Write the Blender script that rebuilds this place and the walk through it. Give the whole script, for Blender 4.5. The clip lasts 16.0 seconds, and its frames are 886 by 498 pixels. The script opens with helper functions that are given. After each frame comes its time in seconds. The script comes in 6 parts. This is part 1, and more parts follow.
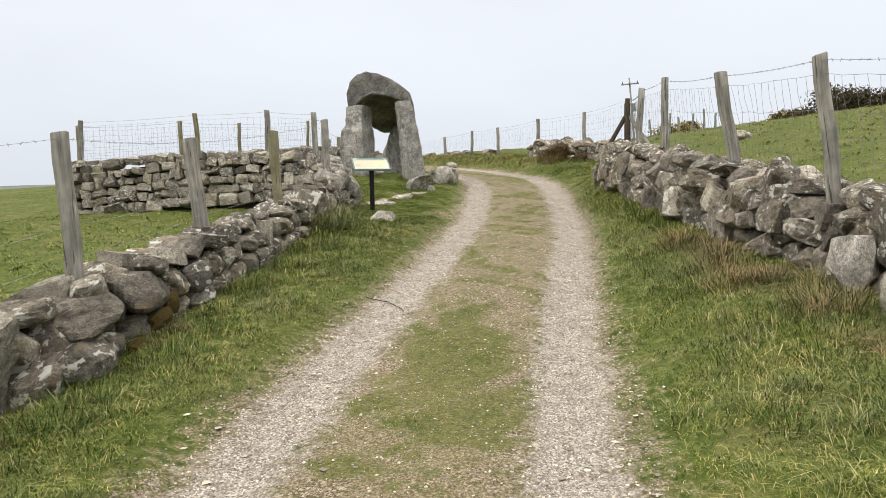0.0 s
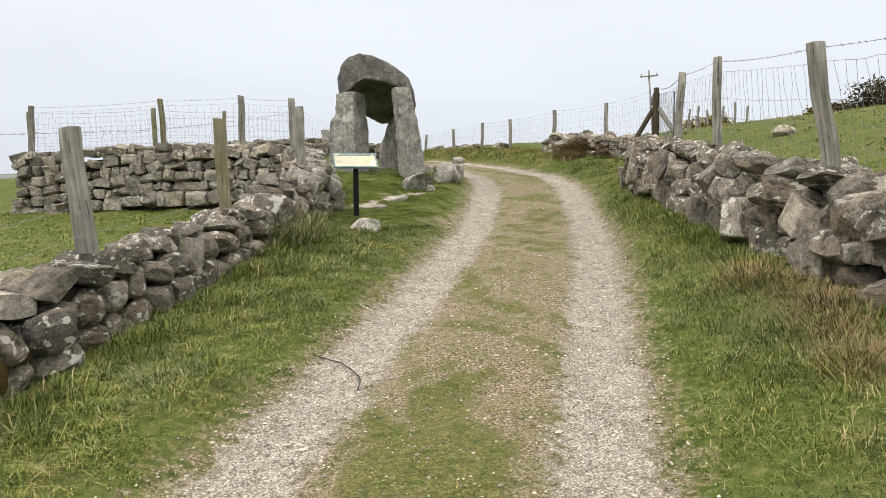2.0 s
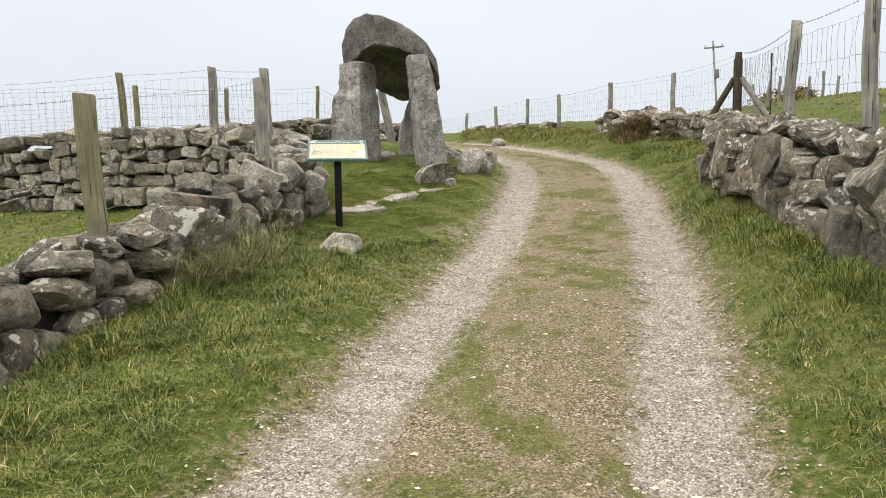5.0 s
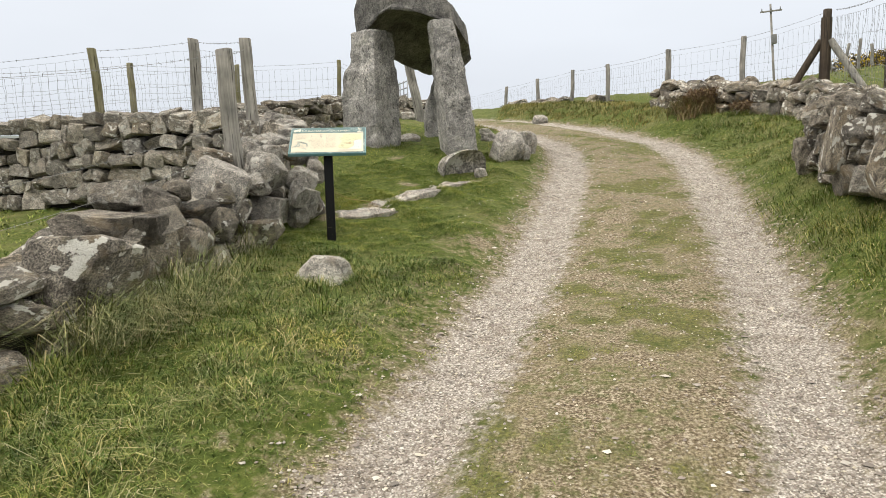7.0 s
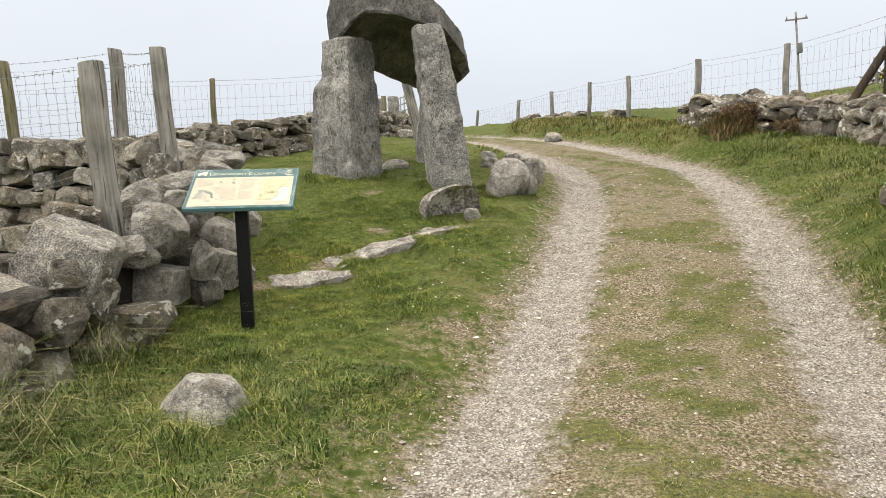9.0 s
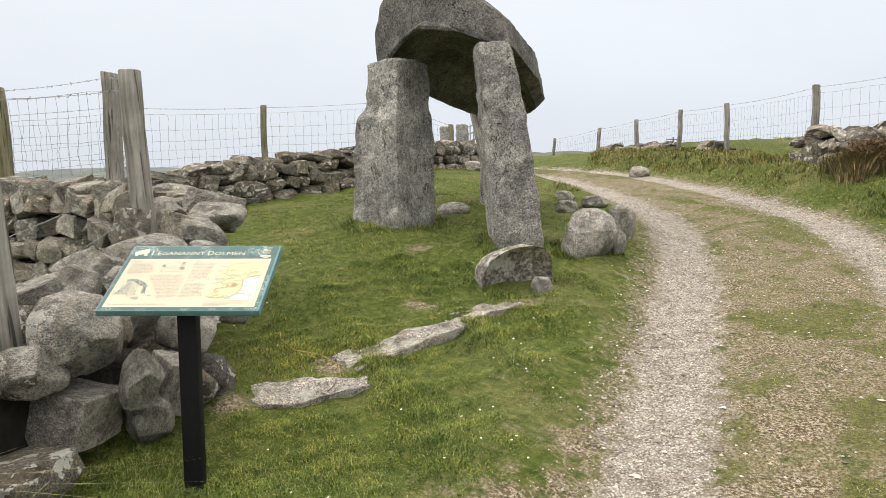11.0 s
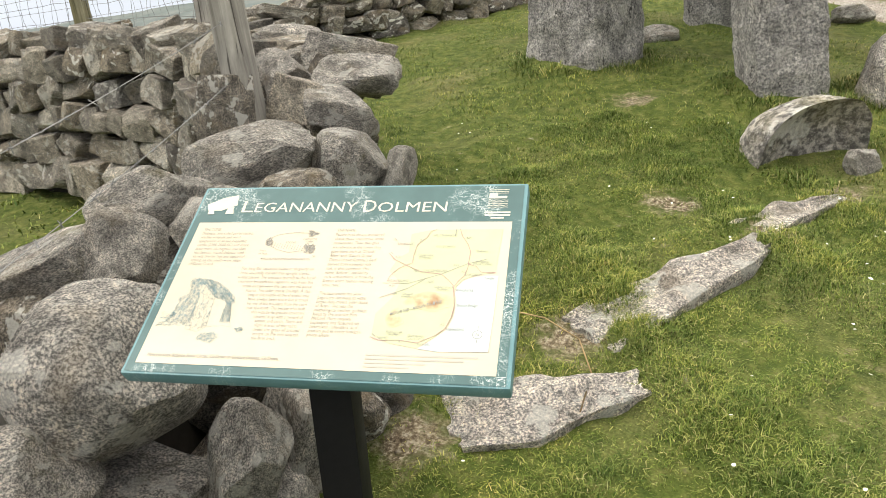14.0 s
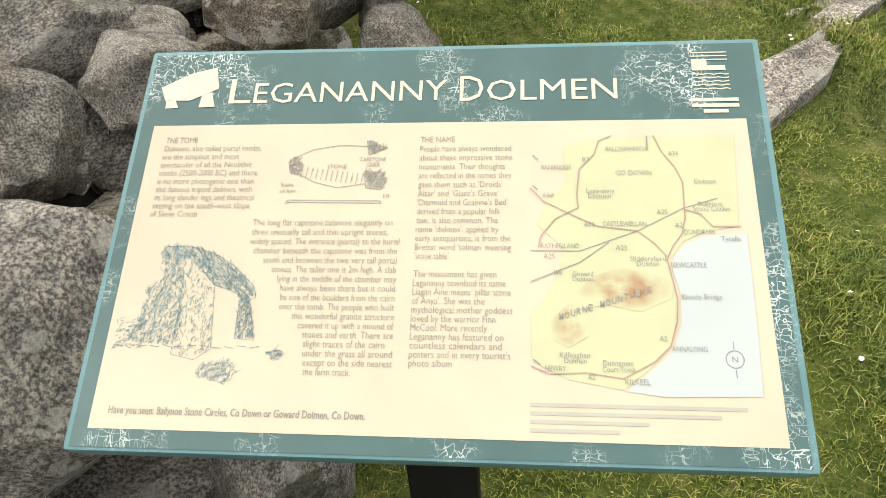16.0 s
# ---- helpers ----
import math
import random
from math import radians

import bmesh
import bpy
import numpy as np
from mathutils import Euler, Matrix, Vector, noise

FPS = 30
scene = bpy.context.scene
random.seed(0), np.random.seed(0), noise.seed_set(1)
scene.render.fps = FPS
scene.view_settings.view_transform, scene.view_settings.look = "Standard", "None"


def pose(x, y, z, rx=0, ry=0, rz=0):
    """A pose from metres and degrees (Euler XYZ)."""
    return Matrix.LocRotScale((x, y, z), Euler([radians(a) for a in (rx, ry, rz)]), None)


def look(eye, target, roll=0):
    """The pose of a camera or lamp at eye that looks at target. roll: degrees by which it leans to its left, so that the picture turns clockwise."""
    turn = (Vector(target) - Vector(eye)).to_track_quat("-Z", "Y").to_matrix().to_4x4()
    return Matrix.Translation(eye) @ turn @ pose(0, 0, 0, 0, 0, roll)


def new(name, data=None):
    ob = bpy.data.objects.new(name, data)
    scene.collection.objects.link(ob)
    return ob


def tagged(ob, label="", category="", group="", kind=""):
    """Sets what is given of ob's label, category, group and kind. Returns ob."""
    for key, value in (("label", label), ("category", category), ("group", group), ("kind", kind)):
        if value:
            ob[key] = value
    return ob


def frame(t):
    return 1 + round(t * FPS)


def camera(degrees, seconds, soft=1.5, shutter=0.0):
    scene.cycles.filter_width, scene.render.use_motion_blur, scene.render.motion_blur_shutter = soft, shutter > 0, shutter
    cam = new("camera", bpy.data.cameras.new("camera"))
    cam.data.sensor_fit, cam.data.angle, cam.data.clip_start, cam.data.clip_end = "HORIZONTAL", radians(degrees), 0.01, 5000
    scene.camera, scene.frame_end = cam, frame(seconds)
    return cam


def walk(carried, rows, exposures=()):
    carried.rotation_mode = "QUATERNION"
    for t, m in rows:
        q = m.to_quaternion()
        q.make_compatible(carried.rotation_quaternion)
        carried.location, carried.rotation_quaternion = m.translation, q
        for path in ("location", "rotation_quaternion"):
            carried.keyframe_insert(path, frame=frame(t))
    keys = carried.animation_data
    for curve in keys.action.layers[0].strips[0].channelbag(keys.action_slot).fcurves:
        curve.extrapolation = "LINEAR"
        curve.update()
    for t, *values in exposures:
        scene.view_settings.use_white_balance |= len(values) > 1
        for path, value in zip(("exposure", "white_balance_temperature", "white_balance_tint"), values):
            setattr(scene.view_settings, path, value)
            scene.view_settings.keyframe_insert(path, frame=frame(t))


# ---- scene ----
cam = camera(61.6, 16.0, soft=0.8)
METRES, EYE = 14.0, 1.5
ROWS = [
    (0.0, 0.0, 0.0, 0.0, -0.07, -3.66, 1.14),
    (0.5, 0.0036, 0.0412, 0.0022, 0.04, -4.09, 0.91),
    (1.0, 0.0087, 0.0826, 0.0051, 0.37, -4.25, 0.71),
    (1.5, 0.0183, 0.1222, 0.0109, 0.81, -4.24, 0.57),
    (2.0, 0.0175, 0.161, 0.0137, 0.96, -4.25, 0.45),
    (2.5, 0.0267, 0.1979, 0.016, 1.1, -4.37, 0.52),
    (3.0, 0.0316, 0.2339, 0.019, 1.32, -4.74, 0.65),
    (3.5, 0.0332, 0.2723, 0.0241, 1.95, -5.22, 0.8),
    (4.0, 0.0443, 0.3094, 0.0282, 2.98, -5.57, 0.89),
    (4.5, 0.0463, 0.3449, 0.0301, 4.01, -5.67, 0.77),
    (7.0, 0.0483, 0.5207, 0.0452, 8.33, -7.79, 1.42),
    (7.5, 0.0444, 0.5543, 0.0515, 8.65, -8.27, 1.73),
    (8.0, 0.0497, 0.591, 0.0562, 8.85, -8.33, 1.92),
    (8.5, 0.0487, 0.6293, 0.0593, 9.01, -7.89, 1.78),
    (9.0, 0.0541, 0.6631, 0.0623, 9.69, -6.96, 1.52),
    (9.5, 0.0562, 0.694, 0.0663, 10.9, -5.94, 1.19),
    (10.0, 0.0495, 0.7262, 0.0715, 12.6, -4.93, 0.82),
    (12.5, 0.0157, 0.8527, 0.0816, 20.36, -6.61, 1.32),
    (13.0, -0.0055, 0.8713, 0.0821, 22.49, -9.68, 1.96),
    (13.5, -0.0216, 0.8922, 0.0835, 24.11, -13.67, 2.91),
    (14.0, -0.0404, 0.9051, 0.0832, 24.57, -18.16, 3.85),
    (14.5, -0.0568, 0.915, 0.086, 23.8, -23.29, 4.52),
    (15.0, -0.064, 0.9284, 0.0847, 22.04, -28.58, 4.78),
    (15.5, -0.0703, 0.9346, 0.0835, 19.77, -33.25, 4.34),
    (16.0, -0.0767, 0.9399, 0.0812, 17.98, -36.16, 3.51),
]
walk(cam, [(t, pose(0, 0, EYE) @ pose(METRES * x, METRES * y, METRES * z, 90 + pitch, roll, yaw)) for t, x, y, z, yaw, pitch, roll in ROWS],
     exposures=[(0.0, 0.0), (12.5, 0.0), (13.5, 0.08), (14.5, 0.30), (15.2, 0.16), (16.0, -0.06)])

# ---- sky and light: bright overcast ----
world = bpy.data.worlds.new("overcast_sky")
scene.world = world
world.use_nodes = True
wn, wl = world.node_tree.nodes, world.node_tree.links
wn.clear()
w_out = wn.new("ShaderNodeOutputWorld")
w_bg = wn.new("ShaderNodeBackground")
w_sky = wn.new("ShaderNodeTexSky")
w_sky.sky_type, w_sky.sun_disc = "NISHITA", False
w_sky.sun_elevation, w_sky.sun_rotation = radians(49), radians(243)
w_sky.dust_density = 4.0
# cloud deck: an overcast sky, brightest overhead, with faint large billows
w_tc = wn.new("ShaderNodeTexCoord")
w_sep = wn.new("ShaderNodeSeparateXYZ")
w_map = wn.new("ShaderNodeMapping")
w_map.inputs["Scale"].default_value = (1.0, 1.0, 3.0)
w_noise = wn.new("ShaderNodeTexNoise")
w_noise.inputs["Scale"].default_value, w_noise.inputs["Detail"].default_value = 1.6, 5.0
w_cloud = wn.new("ShaderNodeMapRange")
w_cloud.inputs[1].default_value, w_cloud.inputs[2].default_value = 0.3, 0.7
w_cloud.inputs[3].default_value, w_cloud.inputs[4].default_value = 0.94, 1.04
w_ramp = wn.new("ShaderNodeValToRGB")
w_ramp.color_ramp.interpolation = "EASE"
w_ramp.color_ramp.elements[0].position, w_ramp.color_ramp.elements[0].color = 0.0, (8.1, 8.55, 9.3, 1)
w_ramp.color_ramp.elements[1].position, w_ramp.color_ramp.elements[1].color = 1.0, (30.0, 28.6, 25.4, 1)
for w_pos, w_col in ((0.25, (9.1, 9.5, 10.1, 1)), (0.45, (14.5, 14.3, 13.8, 1))):
    w_ramp.color_ramp.elements.new(w_pos).color = w_col
w_lit = wn.new("ShaderNodeVectorMath")
w_lit.operation = "SCALE"
w_mix = wn.new("ShaderNodeMix")
w_mix.data_type = "RGBA"
w_mix.inputs[0].default_value = 0.93
wl.new(w_tc.outputs["Generated"], w_map.inputs["Vector"])
wl.new(w_tc.outputs["Generated"], w_sep.inputs[0])
wl.new(w_map.outputs[0], w_noise.inputs["Vector"])
wl.new(w_noise.outputs[0], w_cloud.inputs[0])
wl.new(w_sep.outputs[2], w_ramp.inputs[0])
wl.new(w_ramp.outputs[0], w_lit.inputs[0])
wl.new(w_cloud.outputs[0], w_lit.inputs[3])
wl.new(w_sky.outputs[0], w_mix.inputs[6])
wl.new(w_lit.outputs[0], w_mix.inputs[7])
wl.new(w_mix.outputs[2], w_bg.inputs[0])
w_bg.inputs[1].default_value = 0.1
wl.new(w_bg.outputs[0], w_out.inputs[0])

sun_data = bpy.data.lights.new("sun", "SUN")
sun_data.energy, sun_data.angle, sun_data.color = 1.5, radians(20), (1.0, 0.95, 0.87)
sun = new("sun", sun_data)
sun.matrix_world = look((-26, -13, 34), (0, 0, 0))


# ---- materials ----
class Graph:
    """A node material built in short calls."""

    def __init__(self, name, rough=0.9, spec=0.3):
        self.mat = bpy.data.materials.new(name)
        self.mat.use_nodes = True
        self.tree = self.mat.node_tree
        self.bsdf = self.tree.nodes["Principled BSDF"]
        self.bsdf.inputs["Roughness"].default_value = rough
        self.bsdf.inputs["Specular IOR Level"].default_value = spec
        self.coord = self.tree.nodes.new("ShaderNodeTexCoord").outputs["Object"]

    def link(self, a, b):
        self.tree.links.new(a, b)

    def mapped(self, scale, offset=None):
        m = self.tree.nodes.new("ShaderNodeMapping")
        m.inputs["Scale"].default_value = scale if isinstance(scale, tuple) else (scale,) * 3
        self.link(self.coord, m.inputs["Vector"])
        if offset is not None:
            self.link(offset, m.inputs["Location"])
        return m.outputs[0]

    def noise(self, scale, detail=4.0, vec=None, rough=0.55):
        n = self.tree.nodes.new("ShaderNodeTexNoise")
        n.inputs["Scale"].default_value, n.inputs["Detail"].default_value = scale, detail
        n.inputs["Roughness"].default_value = rough
        self.link(vec or self.coord, n.inputs["Vector"])
        return n.outputs[0]

    def voronoi(self, scale, vec=None, out="Distance"):
        n = self.tree.nodes.new("ShaderNodeTexVoronoi")
        n.inputs["Scale"].default_value = scale
        self.link(vec or self.coord, n.inputs["Vector"])
        return n.outputs[out]

    def ramp(self, fac, stops):
        r = self.tree.nodes.new("ShaderNodeValToRGB")
        while len(r.color_ramp.elements) < len(stops):
            r.color_ramp.elements.new(0.5)
        for e, (p, c) in zip(r.color_ramp.elements, stops):
            e.position, e.color = p, (*c, 1) if len(c) == 3 else c
        self.link(fac, r.inputs[0])
        return r.outputs[0]

    def step(self, fac, a, b):
        """0 below a, 1 above b."""
        r = self.tree.nodes.new("ShaderNodeMapRange")
        r.inputs[1].default_value, r.inputs[2].default_value = a, b
        self.link(fac, r.inputs[0])
        return r.outputs[0]

    def mix(self, fac, a, b, mode="MIX"):
        m = self.tree.nodes.new("ShaderNodeMix")
        m.data_type, m.blend_type = "RGBA", mode
        for i, v in ((0, fac), (6, a), (7, b)):
            if isinstance(v, (int, float)):
                m.inputs[i].default_value = v if i == 0 else (v, v, v, 1)
            elif isinstance(v, tuple):
                m.inputs[i].default_value = (*v, 1)
            else:
                self.link(v, m.inputs[i])
        return m.outputs[2]

    def math(self, op, a, b=0.0):
        m = self.tree.nodes.new("ShaderNodeMath")
        m.operation = op
        for i, v in enumerate((a, b)):
            if isinstance(v, (int, float)):
                m.inputs[i].default_value = v
            else:
                self.link(v, m.inputs[i])
        return m.outputs[0]

    def attr(self, name):
        a = self.tree.nodes.new("ShaderNodeAttribute")
        a.attribute_name = name
        return a.outputs["Fac"]

    def random(self):
        return self.tree.nodes.new("ShaderNodeObjectInfo").outputs["Random"]

    def island(self):
        return self.tree.nodes.new("ShaderNodeNewGeometry").outputs["Random Per Island"]

    def bump(self, height, strength=0.5, dist=0.02, below=None):
        b = self.tree.nodes.new("ShaderNodeBump")
        b.inputs["Strength"].default_value, b.inputs["Distance"].default_value = strength, dist
        self.link(height, b.inputs["Height"])
        if below is not None:
            self.link(below, b.inputs["Normal"])
        return b.outputs[0]

    def done(self, colour, normal=None, rough=None):
        if isinstance(colour, tuple):
            self.bsdf.inputs["Base Color"].default_value = (*colour, 1)
        else:
            self.link(colour, self.bsdf.inputs["Base Color"])
        if normal is not None:
            self.link(normal, self.bsdf.inputs["Normal"])
        if rough is not None:
            self.link(rough, self.bsdf.inputs["Roughness"])
        return self.mat


def wall_stone_material(name, dark, light, lichen, moss, k=0.2, even=False):
    """Weathered field stone; k scales its texture for meshes of unit half-size."""
    g = Graph(name, 0.92, 0.25)
    rnd = g.random()
    vec = g.mapped(1.0, g.math("MULTIPLY", rnd, 60.0))
    mid = tuple((a + b) / 2 for a, b in zip(dark, light))
    base = g.ramp(g.noise(9.0 * k, 7, vec, 0.62), [(0.30, dark), (0.48, mid), (0.70, light)])
    tone = g.ramp(rnd, [(0.0, (0.45, 0.44, 0.43)), (0.15, (0.85, 0.82, 0.77)), (0.3, (1.2, 1.14, 1.04)), (0.45, (0.55, 0.55, 0.56)), (0.6, (1.0, 0.93, 0.82)), (0.72, (0.62, 0.6, 0.58)), (0.86, (1.35, 1.32, 1.25)), (1.0, (0.75, 0.73, 0.7))])
    base = g.mix(0.0 if even else 1.0, base, tone, "MULTIPLY")
    mottle = g.ramp(g.noise(38.0 * k, 5, vec, 0.7), [(0.38, (0.38, 0.38, 0.39)), (0.5, (1, 1, 1)), (0.62, (1.6, 1.56, 1.5))])
    base = g.mix(0.5, base, mottle, "MULTIPLY")
    speck = g.ramp(g.noise(150.0 * k, 4, vec, 0.7), [(0.41, (0.26, 0.26, 0.27)), (0.5, (1, 1, 1)), (0.58, (1.95, 1.88, 1.8))])
    base = g.mix(0.78, base, speck, "MULTIPLY")
    stain = g.step(g.noise(7.0 * k, 6, vec, 0.65), 0.52, 0.62)
    base = g.mix(g.math("MULTIPLY", stain, 0.8 * lichen), base, (0.04, 0.034, 0.028))
    rust = g.math("MULTIPLY", g.step(g.noise(5.0 * k, 5, g.mapped(1.0, g.math("MULTIPLY", rnd, 23.0)), 0.6), 0.54, 0.66), 0.5 * lichen)
    base = g.mix(rust, base, (0.27, 0.20, 0.115))
    patch = g.math("MULTIPLY", g.step(g.noise(10.0 * k, 6, g.mapped(1.0, g.math("MULTIPLY", rnd, 37.0)), 0.6), 0.565, 0.59), g.step(rnd, 0.2, 0.4))
    base = g.mix(g.math("MULTIPLY", patch, lichen), base, (0.70, 0.685, 0.63))
    green = g.math("MULTIPLY", g.step(g.noise(8.0 * k, 5, vec, 0.6), 0.56, 0.70), g.math("MULTIPLY", g.step(rnd, 0.55, 0.8), moss))
    base = g.mix(green, base, (0.15, 0.13, 0.035))
    n = g.bump(g.noise(12.0 * k, 8, vec, 0.65), 0.9, 0.10 * k * 2)
    n = g.bump(g.noise(90.0 * k, 5, vec, 0.7), 1.0, 0.02, n)
    return g.done(base, n)


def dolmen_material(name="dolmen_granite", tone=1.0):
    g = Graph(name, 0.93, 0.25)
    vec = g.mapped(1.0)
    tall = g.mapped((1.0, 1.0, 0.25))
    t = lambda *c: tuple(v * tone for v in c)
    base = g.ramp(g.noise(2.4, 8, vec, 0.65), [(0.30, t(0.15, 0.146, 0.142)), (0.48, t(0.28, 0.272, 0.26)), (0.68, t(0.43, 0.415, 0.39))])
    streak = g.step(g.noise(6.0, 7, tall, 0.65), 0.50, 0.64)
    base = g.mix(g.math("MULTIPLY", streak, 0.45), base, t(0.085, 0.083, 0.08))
    mottle = g.ramp(g.noise(26.0, 6, vec, 0.7), [(0.36, (0.38, 0.37, 0.37)), (0.5, (1, 1, 1)), (0.64, (1.6, 1.55, 1.47))])
    base = g.mix(0.55, base, mottle, "MULTIPLY")
    speck = g.ramp(g.noise(70.0, 4, vec, 0.7), [(0.40, (0.36, 0.36, 0.37)), (0.5, (1, 1, 1)), (0.60, (1.65, 1.6, 1.54))])
    base = g.mix(0.7, base, speck, "MULTIPLY")
    pits = g.step(g.voronoi(15.0, vec), 0.05, 0.14)
    base = g.mix(g.math("MULTIPLY", g.math("SUBTRACT", 1.0, pits), 0.6), base, t(0.04, 0.038, 0.036))
    pale = g.step(g.noise(6.0, 7, vec, 0.68), 0.58, 0.64)
    base = g.mix(g.math("MULTIPLY", pale, 0.5), base, t(0.50, 0.475, 0.43))
    crack = g.math("LESS_THAN", g.math("ABSOLUTE", g.math("SUBTRACT", g.noise(1.7, 5, g.mapped((1.6, 1.6, 0.7)), 0.6), 0.5)), 0.0035)
    base = g.mix(g.math("MULTIPLY", crack, 0.8), base, t(0.03, 0.028, 0.026))
    n = g.bump(g.noise(6.0, 9, vec, 0.66), 1.0, 0.09)
    n = g.bump(pits, 0.45, 0.012, n)
    n = g.bump(g.noise(50.0, 5, vec, 0.68), 0.8, 0.014, n)
    return g.done(base, n)


def wood_material(name, dark, light, moss):
    g = Graph(name, 0.9, 0.2)
    rnd = g.random()
    off = g.math("MULTIPLY", rnd, 40.0)
    grain = g.mapped((34.0, 34.0, 1.6), off)
    vec = g.mapped(1.0, off)
    base = g.ramp(g.noise(1.0, 5, grain, 0.6), [(0.3, dark), (0.55, tuple((a + b) / 2 for a, b in zip(dark, light))), (0.75, light)])
    base = g.mix(1.0, base, g.ramp(g.noise(4.0, 4, vec), [(0.3, (0.6, 0.6, 0.6)), (0.7, (1.2, 1.18, 1.12))]), "MULTIPLY")
    crack = g.step(g.noise(1.6, 2, g.mapped((26.0, 26.0, 0.9), off)), 0.62, 0.66)
    base = g.mix(g.math("MULTIPLY", crack, 0.75), base, (0.03, 0.027, 0.024))
    green = g.math("MULTIPLY", g.step(g.noise(3.0, 4, vec), 0.45, 0.7), moss)
    base = g.mix(green, base, (0.15, 0.14, 0.055))
    n = g.bump(g.noise(1.0, 5, grain, 0.65), 0.7, 0.01)
    n = g.bump(g.math("SUBTRACT", 1.0, crack), 0.6, 0.012, n)
    return g.done(base, n)


def ground_material():
    """Turf, worn soil and gravel, blended by where wheels and feet go."""
    g = Graph("turf_and_gravel", 0.95, 0.15)
    fine, mid, big = g.noise(130.0, 4), g.noise(16.0, 6), g.noise(1.3, 5)
    grass = g.ramp(mid, [(0.25, (0.034, 0.055, 0.011)), (0.5, (0.078, 0.10, 0.022)), (0.75, (0.165, 0.165, 0.055))])
    dry = g.ramp(fine, [(0.3, (0.12, 0.10, 0.05)), (0.7, (0.30, 0.26, 0.14))])
    grass = g.mix(g.math("MULTIPLY", g.step(big, 0.48, 0.72), 0.45), grass, dry)
    grass = g.mix(0.6, grass, g.ramp(fine, [(0.3, (0.45, 0.45, 0.4)), (0.7, (1.4, 1.4, 1.3))]), "MULTIPLY")
    soil = g.ramp(g.noise(60.0, 5, None, 0.7), [(0.38, (0.05, 0.036, 0.023)), (0.5, (0.165, 0.127, 0.083)), (0.61, (0.43, 0.375, 0.285))])
    cells = g.voronoi(95.0, None, "Color")
    chips = g.ramp(cells, [(0.0, (0.07, 0.061, 0.053)), (0.35, (0.285, 0.26, 0.235)), (0.7, (0.50, 0.468, 0.43)), (1.0, (0.74, 0.70, 0.655))])
    edge = g.voronoi(95.0)
    chips = g.mix(g.math("MULTIPLY", g.step(edge, 0.35, 0.75), 0.6), chips, (0.16, 0.13, 0.10))
    chips = g.mix(0.5, chips, g.ramp(g.noise(7.0, 5), [(0.34, (0.62, 0.54, 0.46)), (0.52, (1.0, 0.98, 0.95)), (0.66, (1.25, 1.22, 1.18))]), "MULTIPLY")
    wob = g.math("ADD", g.math("MULTIPLY", g.math("SUBTRACT", mid, 0.5), 0.9), g.math("MULTIPLY", g.math("SUBTRACT", g.noise(4.0, 4), 0.5), 0.7))
    worn = g.step(g.math("ADD", g.attr("worn"), wob), 0.30, 0.62)
    rut = g.step(g.math("ADD", g.attr("rut"), g.math("MULTIPLY", wob, 1.3)), 0.28, 0.72)
    islands = g.step(g.math("ADD", g.attr("green"), g.math("MULTIPLY", wob, 0.9)), 0.15, 0.55)
    moss = g.mix(1.0, g.mix(0.5, grass, (0.10, 0.098, 0.03)), g.ramp(g.noise(48.0, 5, None, 0.7), [(0.36, (0.4, 0.42, 0.4)), (0.5, (1, 1, 1)), (0.64, (1.7, 1.55, 1.3))]), "MULTIPLY")
    straw = g.ramp(g.noise(70.0, 5, g.mapped((1.0, 0.8, 1.0)), 0.7), [(0.38, (0.06, 0.046, 0.026)), (0.5, (0.165, 0.135, 0.08)), (0.62, (0.37, 0.32, 0.21))])
    soil = g.mix(g.math("MULTIPLY", g.step(g.noise(3.1, 6), 0.42, 0.60), 0.8), soil, straw)
    soil = g.mix(g.math("MULTIPLY", islands, 0.8), soil, moss)
    pebble = g.step(g.voronoi(30.0), 0.30, 0.18)
    soil = g.mix(g.math("MULTIPLY", pebble, g.math("MULTIPLY", g.step(g.noise(5.0, 3), 0.45, 0.65), 0.55)), soil, chips)
    colour = g.mix(worn, grass, soil)
    colour = g.mix(rut, colour, chips)
    n = g.bump(mid, 0.6, 0.05)
    n = g.bump(fine, 0.5, 0.012, n)
    n = g.bump(g.math("MULTIPLY", edge, rut), 0.6, 0.012, n)
    return g.done(colour, n)


def plain(name, colour, rough=0.6, spec=0.4, grain=40.0, vary=0.25, bump=0.15):
    g = Graph(name, rough, spec)
    lo, hi = tuple(c * (1 - vary) for c in colour), tuple(min(1, c * (1 + vary)) for c in colour)
    c = g.mix(0.5, g.ramp(g.noise(grain, 4), [(0.3, lo), (0.7, hi)]), g.ramp(g.noise(grain * 0.12, 4), [(0.3, lo), (0.7, hi)]))
    return g.done(c, g.bump(g.noise(grain, 4), bump, 0.004))


def blade_material(name, stops):
    g = Graph(name, 0.75, 0.2)
    c = g.ramp(g.island(), stops)
    c = g.mix(0.6, c, g.ramp(g.noise(1.1, 5), [(0.34, (0.55, 0.66, 0.5)), (0.5, (1.0, 1.0, 1.0)), (0.66, (1.42, 1.25, 1.08))]), "MULTIPLY")
    c = g.mix(0.9, c, g.ramp(g.noise(6.0, 4), [(0.34, (0.62, 0.68, 0.66)), (0.5, (1.0, 1.0, 1.0)), (0.66, (1.4, 1.26, 1.2))]), "MULTIPLY")
    return g.done(c)


